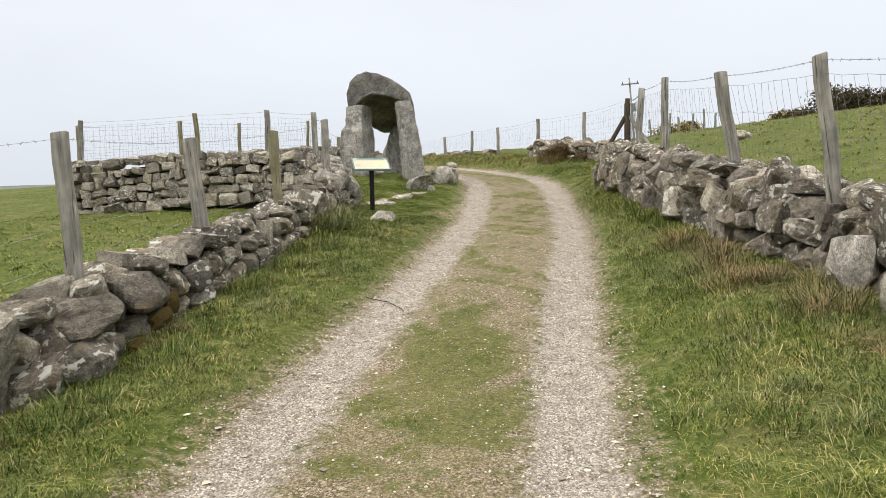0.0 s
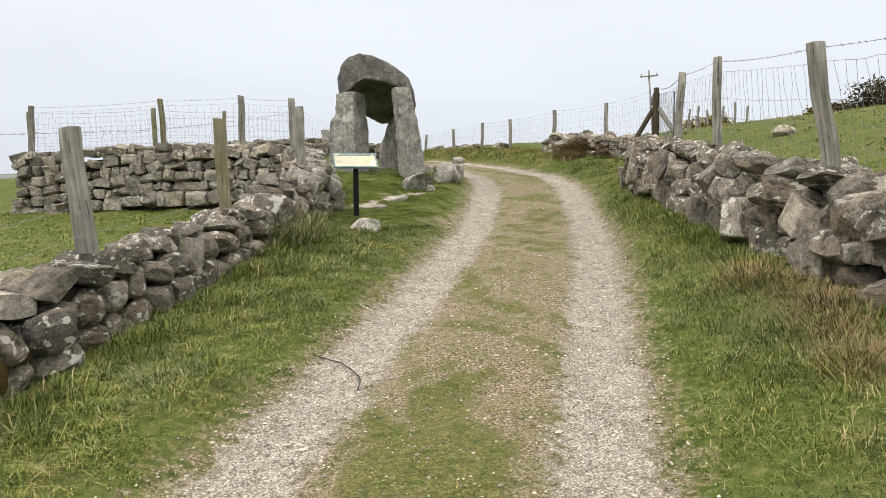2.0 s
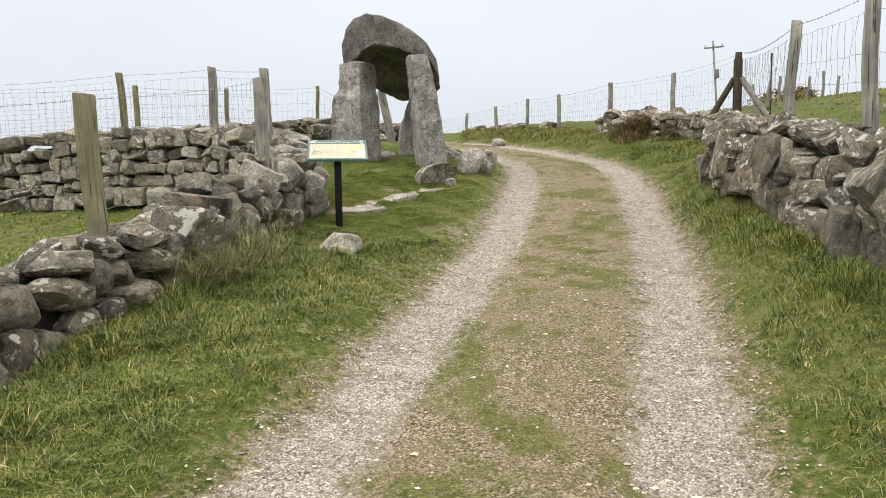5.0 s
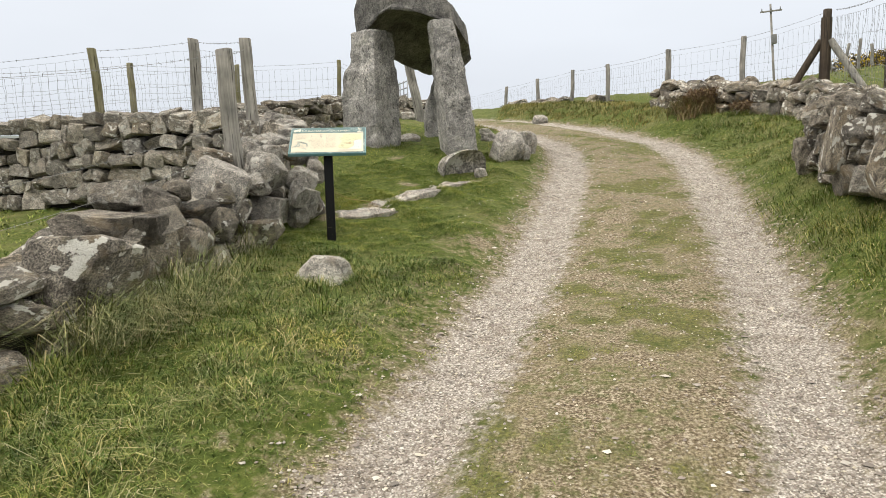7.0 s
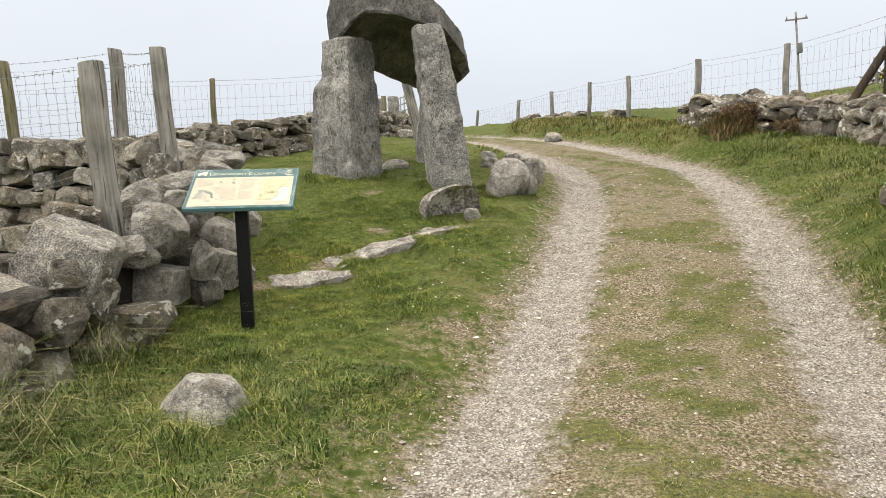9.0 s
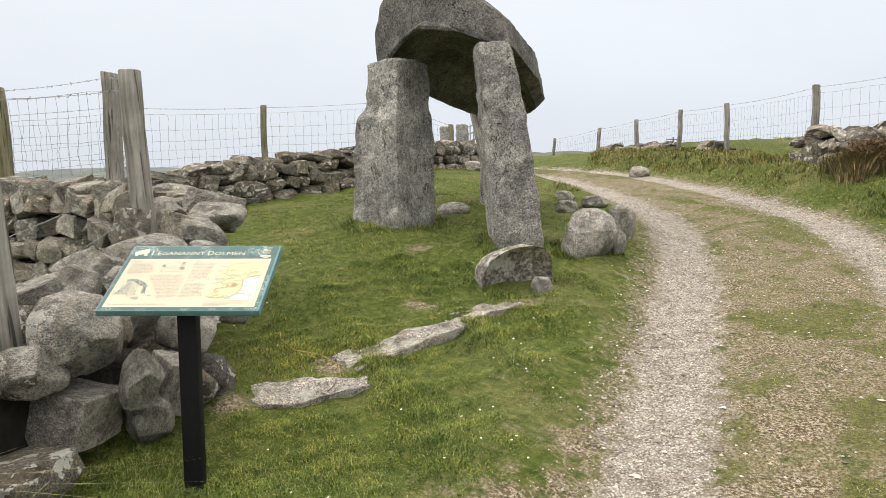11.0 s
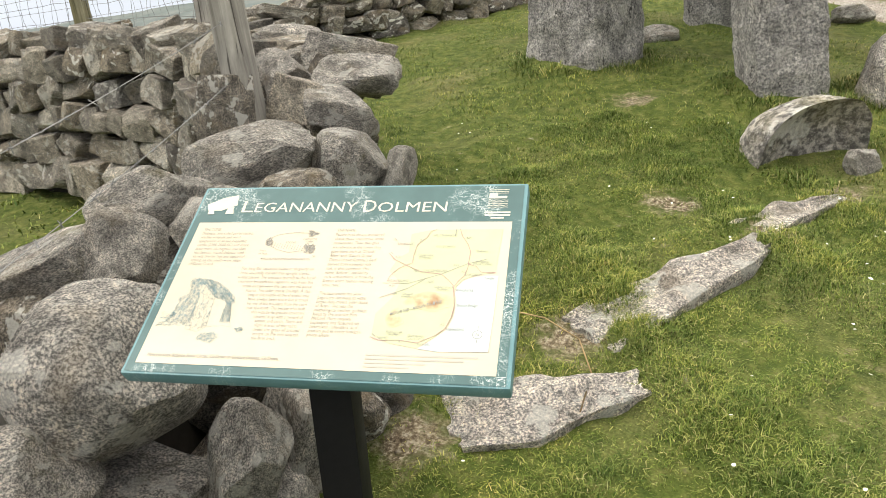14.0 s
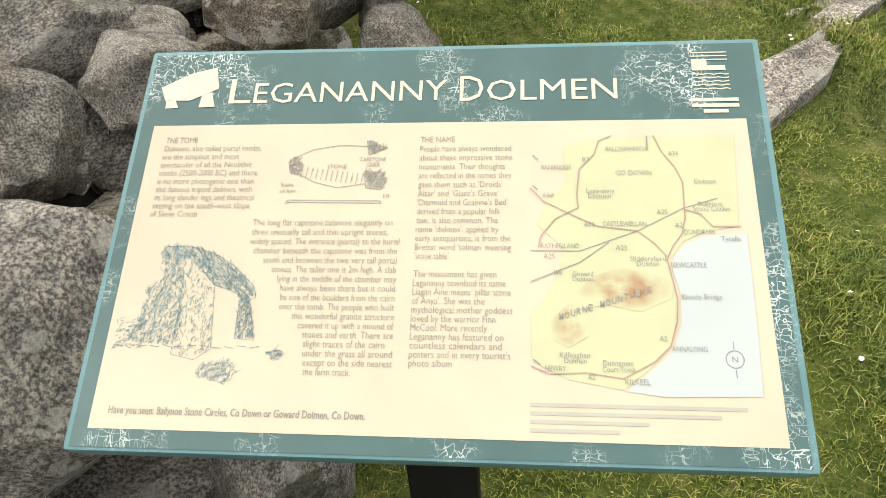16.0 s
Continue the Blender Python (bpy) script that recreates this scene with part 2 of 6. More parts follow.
STONE_ROUGH = wall_stone_material("field_stone", (0.115, 0.108, 0.098), (0.40, 0.376, 0.34), 0.9, 0.45)
STONE_BLOCK = wall_stone_material("wall_granite", (0.19, 0.182, 0.168), (0.51, 0.487, 0.445), 0.5, 0.15)
STONE_PALE = wall_stone_material("pale_granite", (0.27, 0.255, 0.232), (0.56, 0.535, 0.49), 0.55, 0.35, 0.2, True)
STONE_KERB = wall_stone_material("kerb_granite", (0.42, 0.385, 0.35), (0.68, 0.635, 0.58), 0.6, 0.15, 0.8, True)
STONE_GREY = wall_stone_material("speckled_granite", (0.20, 0.19, 0.176), (0.49, 0.465, 0.425), 0.5, 0.45, 0.2, True)
DOLMEN = dolmen_material()
# darker granite, toned further down to put the underside's shade into its colour
CAPSTONE = dolmen_material("shaded_capstone_granite", 0.54)
WOOD = wood_material("weathered_post_wood", (0.15, 0.142, 0.13), (0.42, 0.405, 0.38), 0.0)
WOOD_MOSSY = wood_material("algae_stained_post_wood", (0.12, 0.11, 0.07), (0.33, 0.31, 0.22), 0.6)
WOOD_DARK = wood_material("dark_treated_post_wood", (0.035, 0.028, 0.022), (0.11, 0.085, 0.065), 0.0)
GROUND = ground_material()
WIRE = plain("galvanised_wire", (0.17, 0.17, 0.168), 0.5, 0.5, 60, 0.3)
# rubble core behind the wall stones, near-black to stand for shade in gaps
CORE = plain("gap_shade_rubble", (0.026, 0.023, 0.019), 0.95, 0.1, 18, 0.5, 0.8)
GRASS_GREEN = blade_material("green_grass", [(0.0, (0.032, 0.06, 0.009)), (0.3, (0.085, 0.135, 0.022)), (0.58, (0.16, 0.20, 0.045)), (0.84, (0.235, 0.25, 0.08)), (0.95, (0.35, 0.32, 0.14)), (1.0, (0.50, 0.44, 0.27))])
GRASS_LAWN = blade_material("lawn_green_grass", [(0.0, (0.035, 0.07, 0.010)), (0.35, (0.115, 0.17, 0.028)), (0.7, (0.215, 0.262, 0.06)), (0.93, (0.33, 0.345, 0.11)), (1.0, (0.46, 0.42, 0.21))])
GRASS_DRY = blade_material("dry_brown_grass", [(0.0, (0.10, 0.07, 0.036)), (0.4, (0.215, 0.165, 0.09)), (0.7, (0.37, 0.295, 0.17)), (0.85, (0.13, 0.15, 0.045)), (1.0, (0.22, 0.225, 0.085))])
GRASS_RUSH = blade_material("pale_green_rush", [(0.0, (0.10, 0.13, 0.04)), (0.45, (0.20, 0.225, 0.085)), (0.8, (0.36, 0.345, 0.18)), (1.0, (0.52, 0.46, 0.29))])
GRASS_FIELD = blade_material("olive_hill_grass", [(0.0, (0.10, 0.115, 0.028)), (0.4, (0.165, 0.172, 0.05)), (0.75, (0.24, 0.22, 0.085)), (1.0, (0.34, 0.285, 0.14))])
MOSS = plain("orange_brown_moss", (0.07, 0.05, 0.017), 0.95, 0.1, 60, 0.7, 1.0)


# ---- terrain ----
TRACK_Y = [-30, -6, 0, 3.9, 5.9, 8, 10.4, 12.6, 14.7, 16.8, 19, 21, 24, 27, 30, 34, 40]
TRACK_X = [-4.5, -1.7, -0.75, -0.17, 0.12, 0.50, 0.92, 1.27, 1.52, 1.70, 1.80, 1.62, 0.75, -0.6, -2.6, -6.2, -13]
RISE_Y = [-400, -30, -10, 0, 4.2, 6.4, 9.2, 11, 12.4, 13.8, 15, 18, 20.2, 22.2, 27, 30, 36, 50, 90, 400]
RISE_Z = [-30, -3, -1.1, -0.17, 0.20, 0.40, 0.69, 0.90, 1.04, 1.17, 1.34, 1.78, 2.05, 2.24, 2.72, 2.95, 3.15, 2.9, 1.0, -14]
LEFT_WALL = [(-3.3, -6), (-2.95, 0), (-2.7, 4), (-2.42, 7.6), (-2.2, 10.4), (-2.0, 13.3), (-2.3, 15.0)]
RIGHT_WALL = [(2.6, -8), (3.15, 0), (3.3, 5), (3.35, 11), (3.45, 15.2)]
FAR_RIGHT_WALL = [(3.6, 15.6), (5.0, 19.0), (4.9, 21.2), (3.6, 23.4), (2.4, 27.5), (0.6, 31.5), (-1.6, 36.5)]
smooth_y = np.linspace(-40, 60, 401)


def soft_curve(ys, xs):
    v = np.interp(smooth_y, ys, xs)
    k = np.hanning(13)
    return np.convolve(np.pad(v, 6, mode="edge"), k / k.sum(), "valid")


TRACK_SOFT, RISE_SOFT = soft_curve(TRACK_Y, TRACK_X), soft_curve(RISE_Y, RISE_Z)
LEFT_EDGE = soft_curve([p[1] for p in LEFT_WALL] + [16.5, 19, 22, 23.6, 25.2, 27, 33], [p[0] for p in LEFT_WALL] + [-3.5, -5.0, -5.8, -5.6, -4.7, -3.9, -6.0])
RIGHT_EDGE = soft_curve([p[1] for p in RIGHT_WALL] + [p[1] for p in FAR_RIGHT_WALL], [p[0] for p in RIGHT_WALL] + [p[0] for p in FAR_RIGHT_WALL])


def track_x(y):
    return np.interp(y, smooth_y, TRACK_SOFT)


def ramp01(v, a, b):
    t = np.clip((v - a) / (b - a), 0, 1)
    return t * t * (3 - 2 * t)


def wave(x, y, scale, seed=0.0):
    return (np.sin(x * scale + seed) * np.cos(y * scale * 1.13 + seed * 2.1) + 0.6 * np.sin(x * scale * 2.3 + y * scale * 1.7 + seed * 3)
            + 0.4 * np.cos(x * scale * 3.9 - y * scale * 3.3 + seed))


def height(x, y):
    """Height of the ground."""
    x, y = np.asarray(x, float), np.asarray(y, float)
    near = np.interp(y, smooth_y, RISE_SOFT)
    z = np.where(np.abs(y) < 39, near, np.interp(y, RISE_Y, RISE_Z))
    d = x - track_x(y)
    left, right = np.interp(y, smooth_y, LEFT_EDGE), np.interp(y, smooth_y, RIGHT_EDGE)
    z = z - 0.035 * np.exp(-((np.abs(d) - 0.85) / 0.25) ** 2) + 0.02 * np.exp(-(d / 0.4) ** 2)
    z = z + 0.13 * ramp01(-d, 1.05, 1.7) + 0.17 * ramp01(-d, 1.6, 4.2)
    lim = np.maximum(right - 0.45 - track_x(y), 1.5)
    z = z + np.interp(y, [5, 8, 12, 15, 17.5], [0.45, 0.41, 0.44, 0.50, 0.38]) * ramp01(d, 1.0, np.maximum(lim, 1.9))
    # fields beyond the walls
    fall = ramp01(left - x, 0.1, 1.0)
    z = z - fall * (0.35 + 0.045 * np.clip(left - x, 0, 30))
    up = np.clip(x - right - 0.2, 0, 400)
    z = z + 0.22 * ramp01(up, 0, 0.8) + 0.115 * np.clip(x - 5.0, 0, 45) * ramp01(up, 0, 5) * np.interp(y, [-20, 10, 36, 60], [0.6, 1, 1, 0.25])
    z = z + 0.012 * wave(x, y, 2.6, 1.0) + np.where(np.abs(d) > 1.2, 0.02, 0.004) * wave(x, y, 5.2, 2.0)
    z = z + 0.12 * np.exp(-((x + 0.7) ** 2 + (y - 18.1) ** 2) / 0.5) + 0.07 * np.exp(-((x + 2.07) ** 2 + (y - 18.5) ** 2) / 0.5)
    far = ramp01(np.hypot(x, y - 15), 25, 90)
    return z + far * 0.5 * wave(x, y, 0.09, 4.0)


def grid_axis(lo, hi, fine_lo, fine_hi, step, grow=1.13):
    mid = list(np.arange(fine_lo, fine_hi + step / 2, step))
    s, v, up = step, mid[-1], []
    while v < hi:
        s *= grow
        v += s
        up.append(v)
    s, v, down = step, mid[0], []
    while v > lo:
        s *= grow
        v -= s
        down.append(v)
    return np.array(down[::-1] + mid + up)


def bare(x, y):
    """Patches of lawn trodden or scraped down to brown soil."""
    out = np.zeros(np.shape(x))
    for cx, cy, r in ((-1.22, 14.98, 0.16), (-1.5, 14.32, 0.16), (-0.62, 16.0, 0.13), (-0.3, 16.5, 0.15), (-1.05, 16.2, 0.14), (-1.5, 17.6, 0.18), (0.05, 13.9, 0.22), (0.2, 14.6, 0.2)):
        out = np.maximum(out, np.exp(-((x - cx) ** 2 + (y - cy) ** 2) / r ** 2))
    return out


def strip_green(x, y):
    """How grassy the strip between the ruts is."""
    d = np.abs(x - track_x(y))
    u, v = x + 0.35 * np.sin(y * 0.77) + 0.2 * np.sin(y * 2.9 + 1.0), y + 1.1 * np.sin(y * 0.43) + 0.5 * np.sin(y * 1.27 + x + 2.0)
    return ramp01(0.42 * wave(u, v, 1.7, 5.0) + 0.30 * wave(v, u, 4.3, 3.0) + 0.25 * wave(u, v, 9.1, 1.0) - d * 0.5, -0.3, 0.55) * (d < 0.72)


def build_ground():
    xs, ys = grid_axis(-2500, 2500, -4.5, 5.2, 0.09), grid_axis(-2500, 2500, -2.5, 25, 0.11)
    gx, gy = np.meshgrid(xs, ys)
    gz = height(gx, gy)
    r = np.hypot(gx, gy - 15)
    gz = np.where(r > 500, gz * 0 + np.minimum(gz, -6.0 - (r - 500) * 0.01), gz)
    d = np.abs(gx - track_x(gy))
    rut = np.clip(1.25 - np.abs(d - 0.86) / 0.33, 0, 1) * (gy < 60)
    worn = np.where(d < 0.95, 0.62, np.clip(0.85 - (d - 0.95) / 0.75, 0, 1)) * (gy < 60)
    path = np.clip(0.42 - np.hypot((gx + 0.35 - 0.12 * (gy - 12)) / 0.55, (gy - 12.4) / 4.0) * 0.25, 0, 1)
    worn = np.maximum(worn, np.where(d > 1.2, path, 0))
    worn = np.maximum(worn, 0.75 * bare(gx, gy))
    ny, nx = gx.shape
    idx = np.arange(ny * nx).reshape(ny, nx)
    quads = np.stack([idx[:-1, :-1], idx[:-1, 1:], idx[1:, 1:], idx[1:, :-1]], -1).reshape(-1, 4)
    cx = 0.25 * (d[:-1, :-1] + d[:-1, 1:] + d[1:, 1:] + d[1:, :-1]).reshape(-1)
    cy = (0.5 * (gy[:-1, :-1] + gy[1:, :-1])).reshape(-1)
    on_track = (cx < 1.15) & (cy > -20) & (cy < 45)
    co = np.stack([gx, gy, gz], -1).reshape(-1, 3)
    for name, sel, label, cat in (("ground", ~on_track, "green pasture turf with dry grass and bare patches", "ground"),
                                  ("road", on_track, "farm track of two gravel ruts with a worn grassy strip", "track")):
        q = quads[sel]
        used, inv = np.unique(q, return_inverse=True)
        me = bpy.data.meshes.new(name)
        me.from_pydata(co[used].tolist(), [], inv.reshape(-1, 4).tolist())
        for key, arr in (("rut", rut), ("worn", worn), ("green", strip_green(gx, gy))):
            a = me.attributes.new(key, "FLOAT", "POINT")
            a.data.foreach_set("value", arr.reshape(-1)[used].astype(np.float32))
        me.polygons.foreach_set("use_smooth", [True] * len(me.polygons))
        me.materials.append(GROUND)
        tagged(new(name, me), label, cat, kind="structure")


build_ground()


# ---- mesh helpers ----
def part(name, bm, material, parent=None, label="", smooth=True, sharp=None):
    me = bpy.data.meshes.new(name)
    bm.to_mesh(me)
    bm.free()
    me.materials.append(material)
    me.polygons.foreach_set("use_smooth", [smooth] * len(me.polygons))
    if sharp:
        me.set_sharp_from_angle(angle=radians(sharp))
    ob = new(name, me)
    if parent is not None:
        ob.parent = parent
    if label:
        ob["label"] = label
    return ob


def empty(name, m, label, category, group="", kind=""):
    ob = new(name)
    ob.matrix_world = m
    ob.empty_display_size = 0.1
    return tagged(ob, label, category, group, kind)


def box_bm(sx, sy, sz, bevel=0.0, origin=(0, 0, 0)):
    bm = bmesh.new()
    bmesh.ops.create_cube(bm, size=1.0, matrix=Matrix.Translation(origin) @ Matrix.Diagonal((sx, sy, sz, 1)))
    if bevel:
        bmesh.ops.bevel(bm, geom=bm.edges[:], offset=bevel, segments=2, affect="EDGES", profile=0.6)
    return bm


def tube(bm, a, b, r, sides=5, r2=None):
    """A thin rod from a to b."""
    a, b = Vector(a), Vector(b)
    q = (b - a).to_track_quat("Z", "Y").to_matrix().to_4x4()
    bmesh.ops.create_cone(bm, cap_ends=True, segments=sides, radius1=r, radius2=r if r2 is None else r2, depth=(b - a).length,
                          matrix=Matrix.Translation((a + b) / 2) @ q)


def stone_mesh(name, seed, cuts=4, power=4.0, planes=7, rough=0.07, deep=(0.62, 0.95)):
    """A stone of unit half-size: a rounded block struck by flat breaks."""
    rng = random.Random(seed)
    bm = bmesh.new()
    bmesh.ops.create_cube(bm, size=2.0)
    bmesh.ops.subdivide_edges(bm, edges=bm.edges[:], cuts=cuts, use_grid_fill=True)
    breaks = []
    for _ in range(planes):
        n = Vector((rng.gauss(0, 1), rng.gauss(0, 1), rng.gauss(0, 0.9))).normalized()
        breaks.append((n, rng.uniform(*deep)))
    off = Vector((rng.uniform(0, 50), rng.uniform(0, 50), rng.uniform(0, 50)))
    for v in bm.verts:
        c = v.co
        s = (abs(c.x) ** power + abs(c.y) ** power + abs(c.z) ** power) ** (1 / power)
        c = c / s
        for n, d in breaks:
            over = c.dot(n) - d
            if over > 0:
                c = c - n * over
        v.co = c * (1 + rough * noise.noise(c * 1.3 + off) + rough * 0.5 * noise.noise(c * 3.1 + off))
    for i in range(3):
        lo, hi = min(v.co[i] for v in bm.verts), max(v.co[i] for v in bm.verts)
        for v in bm.verts:
            v.co[i] = (v.co[i] - lo) / (hi - lo) * 2 - 1
    me = bpy.data.meshes.new(name)
    bm.to_mesh(me)
    bm.free()
    me.polygons.foreach_set("use_smooth", [True] * len(me.polygons))
    me.set_sharp_from_angle(angle=radians(22))
    return me


def split_mesh(name, seed, cuts, deep, flat=1.0):
    """A quarried-looking stone of unit half-size: a block with corners and edges broken off in flat faces."""
    rng = random.Random(seed)
    bm = bmesh.new()
    bmesh.ops.create_cube(bm, size=2.0, matrix=pose(0, 0, 0, rng.uniform(-12, 12), rng.uniform(-12, 12), rng.uniform(-12, 12)))
    for _ in range(cuts):
        n = Vector((rng.gauss(0, 1), rng.gauss(0, 1), rng.gauss(0, flat))).normalized()
        d = max(v.co.dot(n) for v in bm.verts) * rng.uniform(*deep)
        res = bmesh.ops.bisect_plane(bm, geom=bm.verts[:] + bm.edges[:] + bm.faces[:], plane_co=n * d, plane_no=n, clear_outer=True)
        rim = [e for e in res["geom_cut"] if isinstance(e, bmesh.types.BMEdge)]
        bmesh.ops.contextual_create(bm, geom=rim)
    bmesh.ops.remove_doubles(bm, verts=bm.verts[:], dist=0.06)
    bmesh.ops.bevel(bm, geom=bm.edges[:], offset=0.055, segments=1, affect="EDGES", clamp_overlap=True)
    bmesh.ops.triangulate(bm, faces=[f for f in bm.faces if len(f.verts) > 4])
    bmesh.ops.subdivide_edges(bm, edges=[e for e in bm.edges if e.calc_length() > 0.75], cuts=1)
    bmesh.ops.triangulate(bm, faces=bm.faces[:])
    off = Vector((seed * 1.7, seed * 0.9, seed * 2.3))
    for v in bm.verts:
        v.co = v.co * (1 + 0.07 * noise.noise(v.co * 1.6 + off) + 0.03 * noise.noise(v.co * 4.5 + off))
    for i in range(3):
        lo, hi = min(v.co[i] for v in bm.verts), max(v.co[i] for v in bm.verts)
        for v in bm.verts:
            v.co[i] = (v.co[i] - lo) / (hi - lo) * 2 - 1
    bmesh.ops.recalc_face_normals(bm, faces=bm.faces[:])
    me = bpy.data.meshes.new(name)
    bm.to_mesh(me)
    bm.free()
    me.polygons.foreach_set("use_smooth", [True] * len(me.polygons))
    me.set_sharp_from_angle(angle=radians(26))
    return me


ROUND = [stone_mesh("boulder", 100 + i, 4, 3.2, 11, 0.08, (0.66, 0.98)) for i in range(10)]
BLOCK = [split_mesh("block", 200 + i, 6, (0.72, 0.92)) for i in range(14)]
SLAB = [split_mesh("slab", 300 + i, 8, (0.58, 0.88), 0.7) for i in range(18)]
for m in ROUND + SLAB:
    m.materials.append(STONE_ROUGH)
for m in BLOCK:
    m.materials.append(STONE_BLOCK)
COBBLE = [stone_mesh("cobble", 500 + i, 8, 2.7, 9, 0.11, (0.72, 0.98)) for i in range(4)]
PALE = []
for i in range(6):
    m = stone_mesh("pale_boulder", 400 + i, 8, 3.2, 10, 0.08, (0.68, 0.98))
    m.materials.append(STONE_PALE)
    PALE.append(m)
for m in COBBLE:
    m.materials.append(STONE_GREY)


def put_stone(mesh, parent, at, size, turn, name="stone"):
    ob = new(name, mesh)
    ob.matrix_world = pose(*at, *turn) @ Matrix.Diagonal((*[s / 2 for s in size], 1))
    if parent is not None:
        ob.parent = parent
    return ob


class Line:
    """A wall's course in plan: place and heading at a distance along it."""

    def __init__(self, pts):
        self.p = [np.array(q, float) for q in pts]
        self.s = np.concatenate([[0], np.cumsum([np.linalg.norm(b[:2] - a[:2]) for a, b in zip(self.p, self.p[1:])])])
        self.length = self.s[-1]

    def at(self, s):
        s = min(max(s, 0.0), self.length)
        q = np.array([np.interp(s, self.s, [p[i] for p in self.p]) for i in range(len(self.p[0]))])
        e = 0.05
        a, b = [np.array([np.interp(v, self.s, [p[i] for p in self.p]) for i in range(2)]) for v in (max(0, s - e), min(self.length, s + e))]
        d = (b - a) / np.linalg.norm(b - a)
        return q, d, np.array([d[1], -d[0]])


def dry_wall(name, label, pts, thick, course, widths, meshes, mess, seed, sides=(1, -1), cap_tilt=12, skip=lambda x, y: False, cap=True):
    """A dry-stone wall along pts (x, y, foot z, height): a rubble core, coloured near-black for the shade in its gaps,
    with stones laid round it, course by course.
    """
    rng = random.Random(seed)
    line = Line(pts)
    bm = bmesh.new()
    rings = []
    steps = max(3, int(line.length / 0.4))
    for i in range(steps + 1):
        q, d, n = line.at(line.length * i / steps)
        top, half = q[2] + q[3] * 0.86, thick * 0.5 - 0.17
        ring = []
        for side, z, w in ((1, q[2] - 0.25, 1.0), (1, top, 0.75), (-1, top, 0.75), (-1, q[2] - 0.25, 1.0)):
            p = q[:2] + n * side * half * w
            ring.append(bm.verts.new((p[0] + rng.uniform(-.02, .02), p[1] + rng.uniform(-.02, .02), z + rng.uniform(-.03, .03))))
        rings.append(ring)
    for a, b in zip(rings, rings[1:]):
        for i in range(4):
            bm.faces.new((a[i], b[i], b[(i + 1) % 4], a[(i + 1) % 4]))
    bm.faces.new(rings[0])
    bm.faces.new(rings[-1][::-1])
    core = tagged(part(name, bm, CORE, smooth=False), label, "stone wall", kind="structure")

    def lay(s, side_off, z, w, dep, h, tilt):
        q, d, n = line.at(s)
        p = q[:2] + n * side_off
        if skip(p[0], p[1]):
            return
        head = math.degrees(math.atan2(d[1], d[0]))
        j = mess
        put_stone(rng.choice(meshes), core, (p[0], p[1], z), (w, dep, h),
                  (rng.uniform(-j, j) * tilt, rng.uniform(-j, j) * tilt + (180 if rng.random() < 0.5 else 0), head + rng.uniform(-j, j) + (180 if rng.random() < 0.5 else 0)))

    for side in sides:
        z_lift, row = 0.0, 0
        while True:
            big = 1.25 if row == 0 else 1.0
            h_row = course * big * rng.uniform(0.9, 1.1)
            s = rng.uniform(-0.1, 0.1)
            placed = False
            while s < line.length:
                w = (widths[0] + (widths[1] - widths[0]) * rng.random() ** 1.6) * big
                q, d, n = line.at(min(line.length, s + w / 2))
                if z_lift + h_row * 0.55 < q[3]:
                    h = h_row * rng.uniform(0.75, 1.35)
                    batter = (thick * 0.5 - 0.12) * (1 - 0.22 * (z_lift + h_row / 2) / max(q[3], 0.3))
                    lay(s + w / 2, side * (batter + rng.uniform(-.05, .05)), q[2] + z_lift + h_row / 2 + rng.uniform(-.02, .02) - 0.03,
                        w * 1.05, rng.uniform(0.24, 0.36), h * 1.06, 1.0)
                    placed = True
                s += w
            z_lift += h_row
            row += 1
            if not placed or row > 9:
                break
    s = 0.0 if cap else line.length
    while s < line.length:
        w = rng.uniform(*widths) * rng.uniform(0.9, 1.3)
        q, d, n = line.at(min(line.length, s + w / 2))
        for off in ((-0.10, 0.13) if thick > 0.45 and rng.random() < 0.75 else (0.0,)):
            h = course * rng.uniform(0.7, 1.15)
            lay(s + w / 2, off + rng.uniform(-.05, .05), q[2] + q[3] + h * 0.08, w * 1.15, rng.uniform(0.22, 0.36), h, cap_tilt / max(mess, 1))
        s += w
    return core


def foot(x, y):
    return float(height(x, y))


# ---- dry-stone walls ----
def left_top(y):
    return float(np.interp(y, [-6, 2, 5.2, 7.65, 10.4, 12.6, 13.3, 15.0], [-0.35, 0.62, 0.92, 1.18, 1.46, 1.72, 1.90, 2.25]))


def wall_points(xy, toe, tops=None, tall=None):
    """Wall points with the foot taken from the ground beside it."""
    line = Line(xy)
    out = []
    for s in np.linspace(0, line.length, max(4, int(line.length / 0.8))):
        q, d, n = line.at(s)
        f = foot(q[0] + n[0] * toe, q[1] + n[1] * toe) - 0.04
        out.append((q[0], q[1], f, (tops(q[1]) - f) if tops else tall(q[0], q[1])))
    return out


left_xy = [(-3.15, -3), (-2.85, 2), (-2.68, 4.5), (-2.42, 7.65), (-2.2, 10.4), (-2.04, 12.95)]
wall_left = dry_wall("wall_left", "low tumbled dry-stone wall of lichen-spotted grey field stones", wall_points(left_xy, 0.45, tops=left_top),
                     0.62, 0.22, (0.20, 0.52), ROUND + ROUND + BLOCK[:4] + SLAB[:5], 14, 11, cap_tilt=16)

